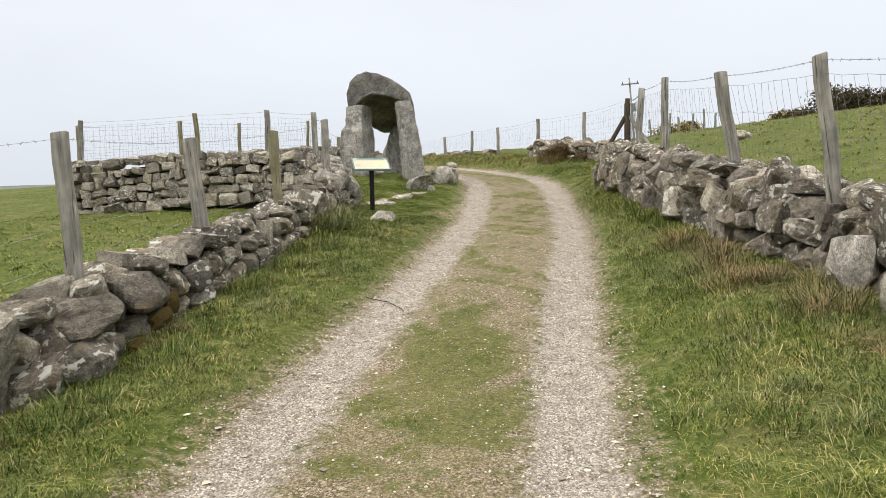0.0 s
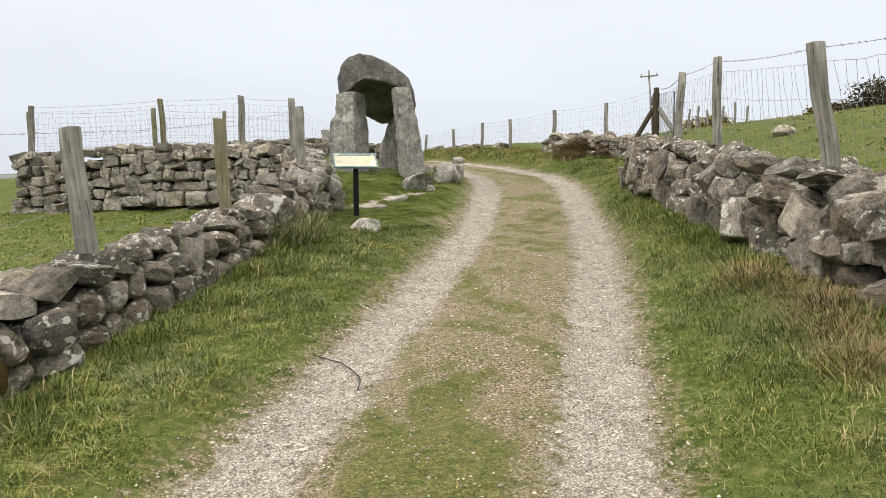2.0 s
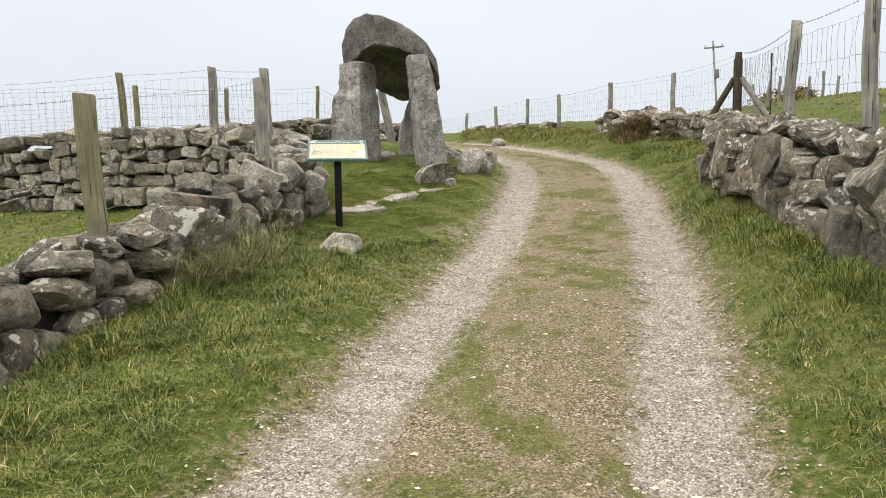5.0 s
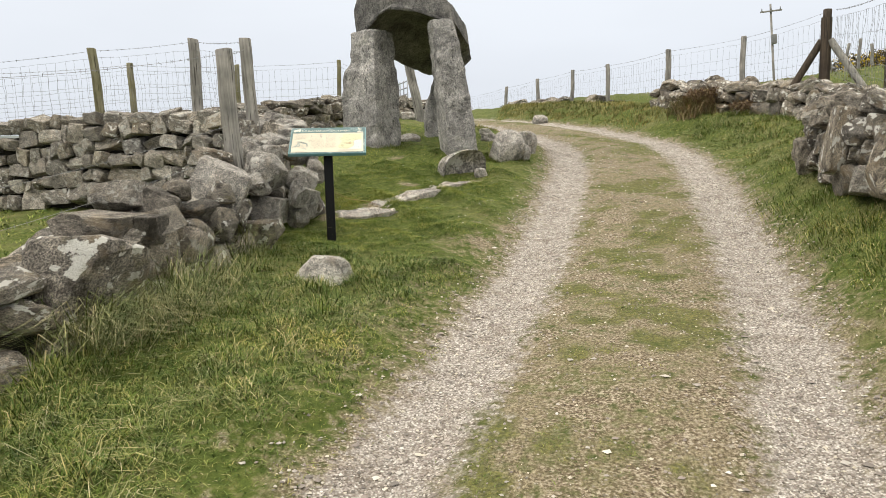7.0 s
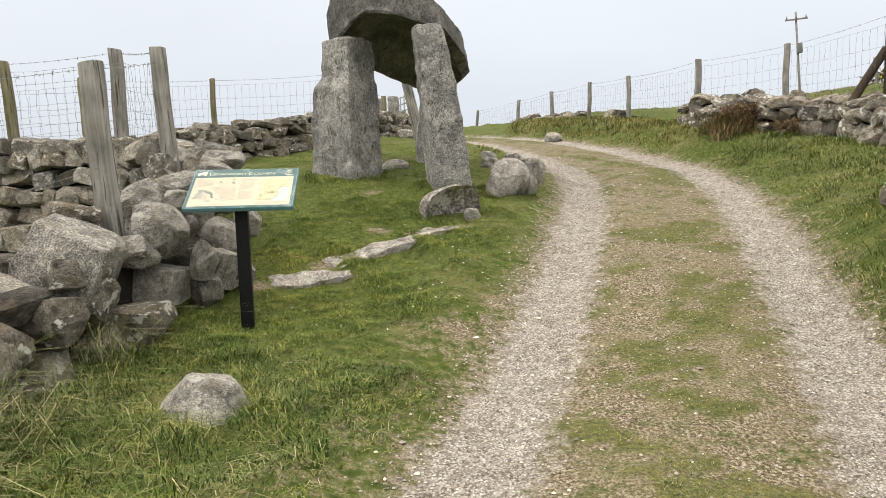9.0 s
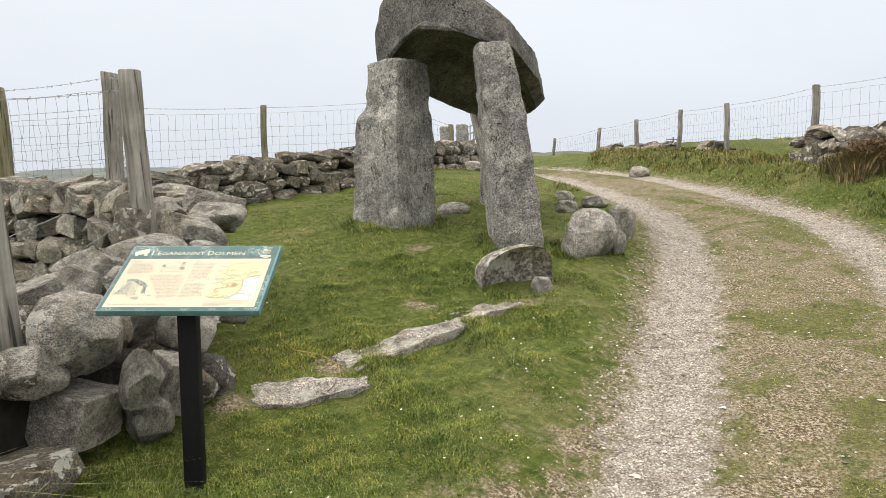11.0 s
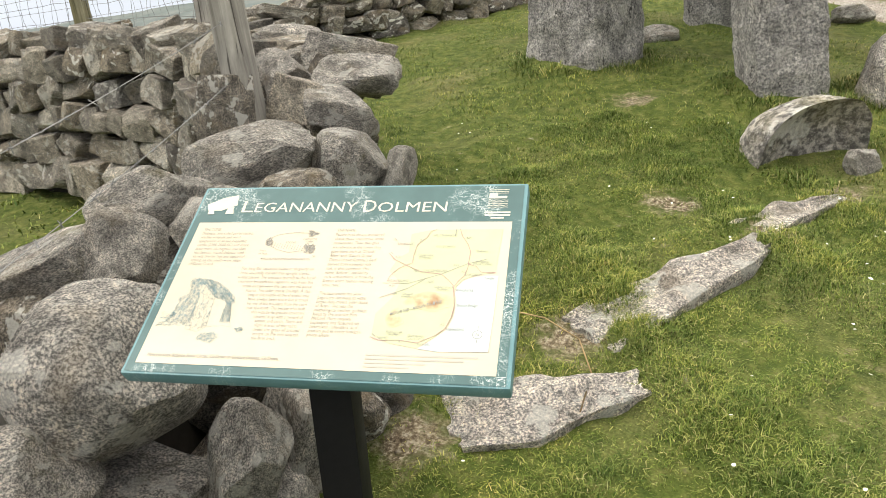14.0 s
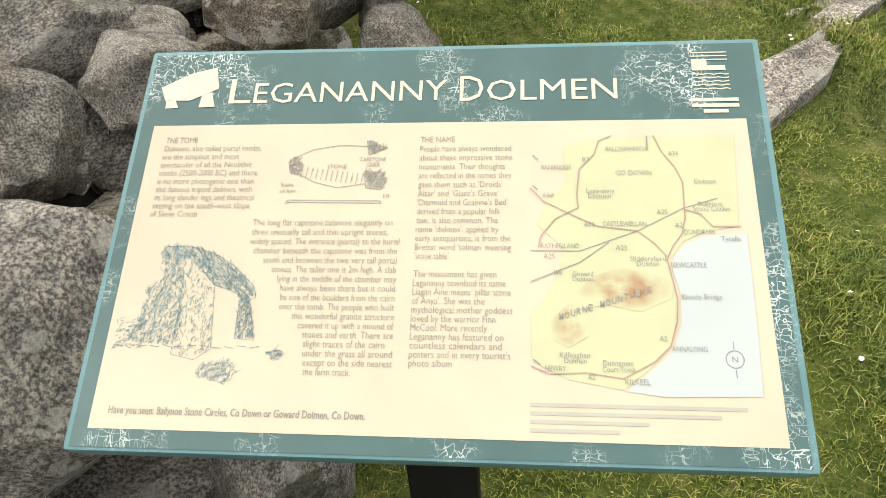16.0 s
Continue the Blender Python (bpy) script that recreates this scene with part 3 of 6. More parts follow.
for at, size, turn, kind in (((-2.42, 5.0, 0.78), (0.40, 0.85, 0.26), (4, 6, -6), ROUND[2]), ((-2.38, 5.75, 0.86), (0.42, 0.80, 0.30), (0, 10, 4), ROUND[5]),
                             ((-2.34, 4.75, 0.52), (0.36, 0.70, 0.28), (0, 0, 8), ROUND[7]), ((-2.30, 6.75, 0.85), (0.34, 0.52, 0.34), (0, 8, -10), ROUND[4]),
                             ((-2.00, 11.15, 1.44), (0.50, 0.86, 0.60), (4, 10, -4), ROUND[3]), ((-2.08, 11.45, 1.72), (0.40, 0.62, 0.17), (0, 8, 6), SLAB[5]),
                             ((-2.20, 11.92, 1.86), (0.30, 0.46, 0.22), (0, -6, 10), BLOCK[6]), ((-2.06, 12.10, 1.80), (0.32, 0.38, 0.22), (6, 8, -8), ROUND[6]),
                             ((-1.95, 11.72, 1.66), (0.30, 0.36, 0.22), (0, 12, 15), SLAB[10]), ((-1.90, 12.24, 1.48), (0.30, 0.38, 0.32), (0, 8, 6), ROUND[8]),
                             ((-1.92, 12.40, 1.71), (0.26, 0.40, 0.17), (5, 6, -10), ROUND[9]), ((-1.90, 12.68, 1.58), (0.36, 0.44, 0.18), (8, -6, 12), SLAB[12]),
                             ((-2.00, 12.30, 1.88), (0.20, 0.22, 0.18), (0, 0, 30), ROUND[1])):
    put_stone(kind, wall_left, at, size, turn)
MOSS_LUMPS = [stone_mesh("moss_cushion", 600 + i, 6, 2.3, 3, 0.22, (0.8, 0.98)) for i in range(2)]
for m in MOSS_LUMPS:
    m.materials.append(MOSS)
for at, size, turn in (((-2.26, 5.85, 0.58), (0.12, 0.44, 0.26), (0, 20, 0)), ((-2.28, 6.15, 0.66), (0.11, 0.40, 0.30), (0, 14, 8)), ((-2.25, 5.40, 0.48), (0.12, 0.36, 0.14), (0, 18, 10)), ((-2.30, 6.45, 0.77), (0.12, 0.30, 0.10), (0, 10, 6))):
    tagged(put_stone(MOSS_LUMPS[int(at[1] * 10) % 2], None, at, size, turn, "moss_cushion"), "orange-brown moss cushion grown over the low wall's stones", "moss")

right_xy = [(2.75, -4), (3.15, 0), (3.3, 5), (3.36, 11), (3.42, 15.3)]
wall_right = dry_wall("wall_right", "rough dry-stone wall of angular grey stones with leaning top slabs",
                      wall_points(right_xy, 0.5, tops=lambda y: float(np.interp(y, [-4, 0, 5.2, 8.3, 10.4, 13.5, 15.3], [0.45, 0.85, 1.40, 1.74, 2.00, 2.38, 2.44]))),
                      0.62, 0.20, (0.17, 0.50), SLAB + SLAB + BLOCK[:3] + ROUND[:4], 20, 12, sides=(-1, 1), cap_tilt=26)

far_xy = [(3.55, 15.6), (4.3, 17.2), (5.0, 19.0), (4.9, 21.2), (4.0, 22.9), (3.15, 24.8)]
wall_far = dry_wall("wall_far", "low dry-stone wall of grey stones half sunk in turf", wall_points(far_xy, -0.4, tall=lambda x, y: 0.52),
                    0.6, 0.22, (0.25, 0.5), ROUND + SLAB, 20, 13, sides=(-1,), cap_tilt=25)
brow_xy = [(2.3, 28.4), (1.3, 30.6), (0.3, 33), (-1.0, 36)]
wall_brow = dry_wall("wall_brow", "line of low grey stones along the brow of the bank", wall_points(brow_xy, -0.4, tall=lambda x, y: 0.16),
                     0.5, 0.2, (0.3, 0.6), ROUND, 20, 14, sides=(-1,), cap_tilt=25, skip=lambda x, y: math.sin(y * 2.1) + math.sin(y * 5.3) > -0.2)

back_xy = [(-2.75, 15.55), (-3.8, 16.25), (-5.5, 16.75), (-8.4, 17.15)]
wall_back = dry_wall("wall_back", "well-built grey dry-stone wall of squared granite blocks",
                     [(x, y, f - 0.05, t - f) for (x, y), f, t in zip(back_xy, (1.58, 1.64, 1.60, 1.30), (2.50, 2.62, 2.65, 2.52))],
                     0.55, 0.19, (0.15, 0.42), BLOCK + BLOCK + SLAB[:5], 12, 15, sides=(-1,), cap_tilt=14)

rear_xy = [(-6.6, 17.5), (-5.75, 18.3), (-5.27, 19.5), (-4.88, 20.9), (-4.45, 21.9), (-4.2, 23.4), (-4.1, 25.3), (-3.9, 26.9), (-3.3, 27.7), (-2.3, 28.0)]
wall_rear = dry_wall("wall_rear", "dry-stone wall of dark grey boulders round the lawn",
                     wall_points(rear_xy, 0.5, tall=lambda x, y: 0.56), 0.6, 0.17, (0.20, 0.50), SLAB + BLOCK[:6] + ROUND[:3], 12, 16, sides=(1, -1), cap_tilt=14)

for at, size, turn, kind in (((3.0, 5.35, 0.98), (0.36, 0.34, 0.46), (0, 8, 20), PALE[2]), ((3.0, 4.75, 0.84), (0.34, 0.34, 0.38), (0, -8, 60), PALE[4]),
                             ((3.12, 4.95, 1.28), (0.60, 0.46, 0.34), (12, 14, 70), SLAB[3]), ((3.08, 10.35, 1.84), (0.34, 0.20, 0.40), (0, 42, 12), BLOCK[5]),
                             ((3.10, 8.75, 1.66), (0.50, 0.44, 0.24), (8, 14, 60), SLAB[7]), ((3.1, 7.5, 1.50), (0.55, 0.45, 0.34), (10, 24, 80), SLAB[9]),
                             ((3.05, 6.7, 1.30), (0.40, 0.40, 0.40), (0, 20, 20), SLAB[11]), ((3.0, 9.6, 1.40), (0.42, 0.34, 0.46), (0, 15, 75), SLAB[12]),
                             ((3.04, 8.1, 1.20), (0.44, 0.30, 0.36), (0, 12, 80), BLOCK[12]), ((3.15, 12.6, 2.05), (0.30, 0.34, 0.44), (10, 18, 30), SLAB[2]),
                             ((3.06, 8.30, 1.46), (0.30, 0.66, 0.34), (18, 8, -6), BLOCK[8]), ((3.08, 8.90, 1.68), (0.34, 0.52, 0.18), (-8, 14, 10), SLAB[13]),
                             ((3.05, 10.0, 1.70), (0.36, 0.52, 0.28), (12, 16, 8), SLAB[14]), ((3.04, 10.85, 1.46), (0.30, 0.56, 0.42), (6, 14, -6), SLAB[0]),
                             ((3.05, 9.45, 1.45), (0.26, 0.28, 0.34), (0, 10, 12), SLAB[15]), ((3.08, 13.1, 1.92), (0.28, 0.42, 0.48), (0, 10, 14), ROUND[3]),
                             ((3.10, 14.1, 2.10), (0.26, 0.30, 0.58), (0, 8, 4), SLAB[6]), ((3.14, 9.30, 1.92), (0.40, 0.50, 0.22), (10, 20, 14), SLAB[1]),
                             ((3.14, 8.68, 1.84), (0.38, 0.42, 0.15), (-12, 16, 8), BLOCK[10]), ((3.12, 8.12, 1.78), (0.42, 0.46, 0.09), (-6, 10, 20), SLAB[16]),
                             ((3.14, 10.2, 1.98), (0.30, 0.28, 0.28), (26, 30, 10), BLOCK[11]), ((3.10, 7.66, 1.66), (0.30, 0.36, 0.26), (8, 12, 10), ROUND[8]),
                             ((3.04, 7.70, 1.28), (0.28, 0.38, 0.28), (0, 8, 12), SLAB[17]), ((3.00, 7.95, 1.12), (0.26, 0.32, 0.30), (0, 12, 8), BLOCK[9])):
    put_stone(kind, wall_right, at, size, turn)

# rubble spine between the two walls, where the stile post stands
corner = dry_wall("wall_corner", "tumbled heap of big grey granite boulders at the wall's corner",
                  [(-2.0, 12.75, 1.22, 0.55), (-2.08, 13.5, 1.28, 0.62), (-2.28, 14.4, 1.38, 0.80), (-2.5, 15.2, 1.50, 0.88), (-2.9, 15.9, 1.6, 0.9)],
                  0.66, 0.22, (0.22, 0.44), ROUND + ROUND[:4] + SLAB[:6] + BLOCK[:4], 18, 17, cap=False, skip=lambda x, y: y < 13.95 and x > -2.2)
GRANITE = []
for i in range(6):
    m = stone_mesh("granite_boulder", 700 + i, 8, 3.6, 9, 0.09, (0.64, 0.95))
    m.materials.append(STONE_GREY)
    GRANITE.append(m)
ANGULAR = [split_mesh("angular_boulder", 760 + i, 5, (0.72, 0.92)) for i in range(4)]
for m in ANGULAR:
    m.set_sharp_from_angle(angle=radians(14))
    m.materials.append(STONE_GREY)
for at, size, turn, kind in (
        ((-1.86, 13.68, 1.95), (0.37, 0.44, 0.35), (6, 10, 30), GRANITE[0]), ((-1.86, 13.40, 1.86), (0.28, 0.28, 0.20), (0, 6, 20), GRANITE[1]),
        ((-1.83, 13.60, 1.62), (0.36, 0.36, 0.28), (4, 0, 12), ANGULAR[0]), ((-1.74, 13.22, 1.46), (0.34, 0.50, 0.30), (6, 10, 14), SLAB[11]),
        ((-1.99, 12.96, 1.82), (0.50, 0.58, 0.52), (10, 16, 25), ANGULAR[1]), ((-1.60, 13.76, 1.75), (0.18, 0.26, 0.26), (0, 12, 10), GRANITE[3]),
        ((-1.66, 13.86, 1.52), (0.22, 0.26, 0.24), (10, 0, 20), GRANITE[4]), ((-1.64, 14.02, 1.66), (0.20, 0.28, 0.30), (0, 18, 70), ANGULAR[2]),
        ((-2.11, 13.95, 2.10), (0.22, 0.22, 0.23), (10, 24, 20), GRANITE[5]), ((-2.24, 14.20, 2.19), (0.36, 0.21, 0.19), (0, -16, 38), GRANITE[1]),
        ((-2.28, 13.86, 2.07), (0.38, 0.24, 0.18), (0, -18, 40), ANGULAR[2]), ((-2.01, 14.20, 2.11), (0.23, 0.20, 0.18), (0, 10, 25), PALE[2]),
        ((-2.11, 14.33, 2.14), (0.19, 0.16, 0.12), (0, 6, 0), PALE[5]), ((-1.95, 14.52, 2.13), (0.25, 0.20, 0.19), (0, 12, 30), ROUND[4]),
        ((-2.25, 14.68, 2.21), (0.50, 0.26, 0.22), (4, -12, 22), GRANITE[2]), ((-1.99, 14.90, 2.12), (0.28, 0.26, 0.30), (0, 16, 40), GRANITE[0]),
        ((-1.85, 14.98, 2.07), (0.12, 0.22, 0.26), (0, 18, 10), GRANITE[2]), ((-2.16, 15.10, 2.29), (0.34, 0.28, 0.20), (0, 12, -15), GRANITE[4]),
        ((-2.24, 15.42, 2.40), (0.38, 0.32, 0.19), (0, 4, 10), GRANITE[5]), ((-2.62, 15.42, 2.41), (0.27, 0.26, 0.25), (0, 8, 15), GRANITE[3]),
        ((-1.80, 14.86, 1.92), (0.20, 0.30, 0.26), (0, 20, 80), GRANITE[1]), ((-1.76, 14.36, 1.86), (0.26, 0.34, 0.26), (0, 10, 80), GRANITE[3]),
        ((-1.72, 14.25, 1.60), (0.28, 0.36, 0.28), (0, 0, 85), ROUND[6]), ((-2.34, 13.60, 1.84), (0.34, 0.28, 0.22), (0, 0, 15), ROUND[7]),
        ((-2.5, 15.78, 2.42), (0.5, 0.4, 0.30), (0, 10, 40), ANGULAR[0]), ((-3.0, 16.1, 2.42), (0.5, 0.45, 0.40), (0, 10, 30), GRANITE[2]),
        ((-2.74, 15.62, 2.40), (0.30, 0.28, 0.28), (0, 0, 20), ANGULAR[2]), ((-2.10, 13.18, 2.00), (0.32, 0.26, 0.15), (0, 4, 25), SLAB[4]),
        ((-2.15, 13.22, 2.11), (0.32, 0.28, 0.13), (6, 8, 60), SLAB[8]), ((-2.3, 12.95, 1.82), (0.34, 0.26, 0.16), (0, 8, 10), ROUND[2])):
    put_stone(kind, corner, at, size, turn)
rub = random.Random(31)
for k in range(170):
    f = rub.random()
    cx, cy, cz = -2.02 - 0.42 * f, 13.3 + 1.9 * f, 1.80 + 0.36 * f
    d = rub.uniform(0.04, 0.11)
    put_stone(rub.choice(SLAB + BLOCK), corner, (cx + rub.uniform(-.28, .24), cy, cz + rub.uniform(-.02, .05)), (d, d * 0.8, d * 0.6),
              (rub.uniform(-30, 30), rub.uniform(-30, 30), rub.uniform(0, 360)), "rubble")


# ---- dolmen ----
def loft_bm(rings, close=True):
    bm = bmesh.new()
    vs = [[bm.verts.new(p) for p in r] for r in rings]
    n = len(vs[0])
    for a, b in zip(vs, vs[1:]):
        for i in range(n):
            bm.faces.new((a[i], a[(i + 1) % n], b[(i + 1) % n], b[i]))
    if close:
        for r, flip in ((vs[0], True), (vs[-1], False)):
            c = bm.verts.new(sum((v.co for v in r), Vector()) / n)
            for i in range(n):
                f = (r[i], r[(i + 1) % n], c)
                bm.faces.new(f[::-1] if flip else f)
    bmesh.ops.recalc_face_normals(bm, faces=bm.faces[:])
    return bm


def roughen(bm, big, small, seed):
    off = Vector((seed * 7.3, seed * 3.1, seed * 5.7))
    bm.normal_update()
    shift = [(v, v.normal * (big * noise.noise(v.co * 1.9 + off) + small * noise.noise(v.co * 6.5 + off) + small * 0.5 * noise.noise(v.co * 15 + off))) for v in bm.verts]
    for v, s in shift:
        v.co = v.co + s


def pillar_bm(levels, seed, power=5.0, big=0.05, small=0.018):
    """A standing stone: levels of (z, x, y, width, depth, turn)."""
    rings = []
    lv = np.array(levels, float)
    for z in np.linspace(lv[0, 0], lv[-1, 0], 60):
        x, y, w, d, turn = [np.interp(z, lv[:, 0], lv[:, i]) for i in range(1, 6)]
        ring = []
        for i in range(72):
            a = 2 * math.pi * i / 72
            c, s = math.cos(a), math.sin(a)
            r = (abs(c) ** power + abs(s) ** power) ** (-1 / power)
            px, py = c * r * w / 2, s * r * d / 2
            t = radians(turn)
            ring.append((x + px * math.cos(t) - py * math.sin(t), y + px * math.sin(t) + py * math.cos(t), z))
        rings.append(ring)
    top = rings[-1]
    c = np.mean(np.array(top), 0)
    rings.append([tuple(c + (np.array(p) - c) * 0.9 + (0, 0, 0.025)) for p in top])
    rings.append([tuple(c + (np.array(p) - c) * 0.55 + (0, 0, 0.035)) for p in top])
    bm = loft_bm(rings)
    roughen(bm, big, small, seed)
    return bm


dolmen = empty("dolmen", pose(-1.5, 18.5, 2.0), "ancient grey granite portal tomb with tilted capstone on three upright stones", "dolmen")
inv = dolmen.matrix_world.inverted()


def dolmen_part(name, bm, label, material=DOLMEN):
    bm.transform(inv)
    return part(name, bm, material, dolmen, label, sharp=32)


dolmen_part("portal_stone", pillar_bm([(1.85, -2.07, 18.55, 0.61, 0.75, 63), (2.5, -2.07, 18.55, 0.57, 0.70, 63), (3.18, -2.07, 18.56, 0.55, 0.66, 63),
                                       (3.30, -2.06, 18.56, 0.54, 0.60, 63), (3.40, -2.02, 18.58, 0.50, 0.50, 63), (3.86, -2.03, 18.60, 0.48, 0.48, 63)], 3, power=22.0, big=0.012, small=0.024), "broad stepped granite upright")
dolmen_part("portal_stone", pillar_bm([(1.75, -0.62, 17.92, 0.46, 0.44, 24), (2.6, -0.705, 17.95, 0.43, 0.42, 24), (3.3, -0.80, 18.0, 0.38, 0.40, 24),
                                       (3.89, -0.905, 18.08, 0.30, 0.34, 24)], 5, power=14.0, big=0.014, small=0.024), "tall leaning granite upright")
dolmen_part("back_stone", pillar_bm([(2.0, -1.30, 20.75, 0.58, 0.42, 8), (2.9, -1.31, 20.75, 0.56, 0.40, 8), (3.1, -1.26, 20.75, 0.46, 0.36, 8), (3.62, -1.15, 20.75, 0.32, 0.34, 8)], 8, power=7.0), "shorter rear granite upright")


def capstone_bm():
    front = [(-2.29, 3.84), (-2.33, 4.24), (-2.24, 4.50), (-2.04, 4.64), (-1.78, 4.70), (-1.40, 4.60), (-0.95, 4.36), (-0.74, 4.14),
             (-0.70, 3.90), (-0.86, 3.93), (-1.22, 4.05), (-1.66, 4.13), (-1.95, 4.04), (-2.16, 3.85)]
    mid = [(-2.20, 3.74), (-2.27, 4.08), (-2.18, 4.32), (-1.97, 4.50), (-1.70, 4.58), (-1.36, 4.50), (-0.95, 4.30), (-0.70, 4.06),
           (-0.66, 3.76), (-0.80, 3.72), (-1.15, 3.82), (-1.55, 3.88), (-1.85, 3.83), (-2.06, 3.74)]
    rear = [(-1.92, 3.60), (-1.98, 3.82), (-1.90, 4.02), (-1.72, 4.16), (-1.48, 4.23), (-1.20, 4.18), (-0.95, 4.05), (-0.78, 3.90),
            (-0.75, 3.66), (-0.84, 3.56), (-1.08, 3.56), (-1.38, 3.56), (-1.60, 3.54), (-1.78, 3.53)]
    tail = [(-1.70, 3.52), (-1.72, 3.62), (-1.66, 3.72), (-1.56, 3.80), (-1.42, 3.84), (-1.26, 3.82), (-1.10, 3.76), (-0.98, 3.70),
            (-0.94, 3.60), (-1.02, 3.54), (-1.16, 3.52), (-1.32, 3.50), (-1.46, 3.49), (-1.58, 3.49)]
    ys = np.array([18.05, 19.5, 20.6, 21.25])
    secs = np.array([front, mid, rear, tail])
    rings = []
    for y in np.concatenate([np.linspace(18.05, 21.25, 34)]):
        out = np.array([[np.interp(y, ys, secs[:, k, c]) for c in range(2)] for k in range(14)])
        dense = []
        for k in range(14):
            a, b = out[k], out[(k + 1) % 14]
            dense += [a + (b - a) * f for f in (0, 0.25, 0.5, 0.75)]
        # an added hollow in the underside, behind its front lip, keeps it in shade
        hollow = 0.33 * math.sin(math.pi * min(max((y - 18.1) / 2.9, 0), 1)) ** 0.6
        for k in range(37, 55):
            dense[k] = dense[k] + np.array([0, hollow * math.sin(math.pi * (k - 36) / 19) ** 0.7])
        skew = np.clip((19.6 - y) / 1.55, 0, 1)
        rings.append([(p[0], y + skew * float(np.interp(p[0], [-2.35, -2.0, -1.6, -0.7], [0.72, 0.38, 0.12, -0.12])), p[1]) for p in dense])
    c = np.mean(np.array(rings[0]), 0)
    for k, f in ((0.93, -0.05), (0.70, -0.085), (0.4, -0.10)):
        rings.insert(0, [tuple(c + (np.array(p) - c) * k + (0, f, 0)) for p in rings[len(rings) - 34]])
    e = np.mean(np.array(rings[-1]), 0)
    last = rings[-1]
    for k, f in ((0.85, 0.05), (0.5, 0.09)):
        rings.append([tuple(e + (np.array(p) - e) * k + (0, f, 0)) for p in last])
    bm = loft_bm(rings)
    bmesh.ops.subdivide_edges(bm, edges=[ed for ed in bm.edges if ed.calc_length() > 0.12], cuts=1, use_grid_fill=True)
    # broad weathered breaks that give the block its flat faces
    middle = Vector((-1.5, 19.3, 4.2))
    for n, d in (((-0.55, -0.35, 0.75), 0.92), ((0.5, -0.2, 0.84), 0.60), ((0.1, -0.97, 0.12), 1.25), ((0.86, -0.25, 0.42), 0.96), ((-0.85, -0.45, 0.1), 1.05)):
        n = Vector(n).normalized()
        for v in bm.verts:
            over = (v.co - middle).dot(n) - d
            if over > 0:
                v.co = v.co - n * over
    roughen(bm, 0.02, 0.02, 12)
    return bm


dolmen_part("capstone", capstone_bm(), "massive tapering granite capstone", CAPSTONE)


# ---- loose stones ----
def boulder(at, size, turn, label, seed, meshes=COBBLE, sink=0.25):
    ob = put_stone(meshes[seed % len(meshes)], None, (at[0], at[1], foot(at[0], at[1]) + size[2] * (0.5 - sink)), size, turn, "boulder")
    return tagged(ob, label, "boulder")


boulder((-1.0, 12.5), (0.46, 0.34, 0.34), (4, 6, 10), "pale rounded boulder half sunk in the grass", 1, PALE, 0.5)
boulder((0.02, 18.02), (0.52, 0.46, 0.54), (5, 0, 30), "round speckled grey boulder at the track's edge", 2)
boulder((0.26, 18.95), (0.30, 0.32, 0.46), (12, 8, 60), "upright pale boulder beside the track", 3)
boulder((0.28, 18.2), (0.14, 0.16, 0.30), (0, 10, 20), "small pale stone at the track's edge", 0)
boulder((-0.23, 16.80), (0.20, 0.15, 0.15), (0, 8, 50), "small pale stone in the grass", 1)
boulder((-1.72, 19.7), (0.40, 0.28, 0.22), (6, 0, 20), "low grey stone between the uprights", 2, sink=0.4)
boulder((-0.45, 20.6), (0.34, 0.26, 0.2), (0, 5, 70), "low stone sunk in turf", 3)
boulder((-0.12, 20.9), (0.5, 0.26, 0.2), (0, 5, 120), "low flat stone sunk in turf", 0)
boulder((-0.6, 21.8), (0.3, 0.22, 0.18), (0, 5, 10), "low stone sunk in turf", 1)
boulder((-3.0, 26.5), (0.55, 0.3, 0.24), (0, 5, 30), "pale stone on the lawn", 1)
boulder((0.35, 26.9), (0.42, 0.3, 0.3), (0, 9, 20), "pale yellowish stone on the verge", 2)
boulder((-1.70, 14.42), (0.30, 0.26, 0.28), (4, 5, 50), "grey stone lying at the wall's foot", 2, ROUND, 0.2)
boulder((8.6, 21.5), (0.62, 0.5, 0.44), (0, 5, 20), "grey rock outcrop in the pasture", 1, ROUND, 0.35)
boulder((6.6, 14.5), (0.42, 0.34, 0.26), (0, 5, 60), "low grey rock in the pasture", 2, ROUND, 0.4)


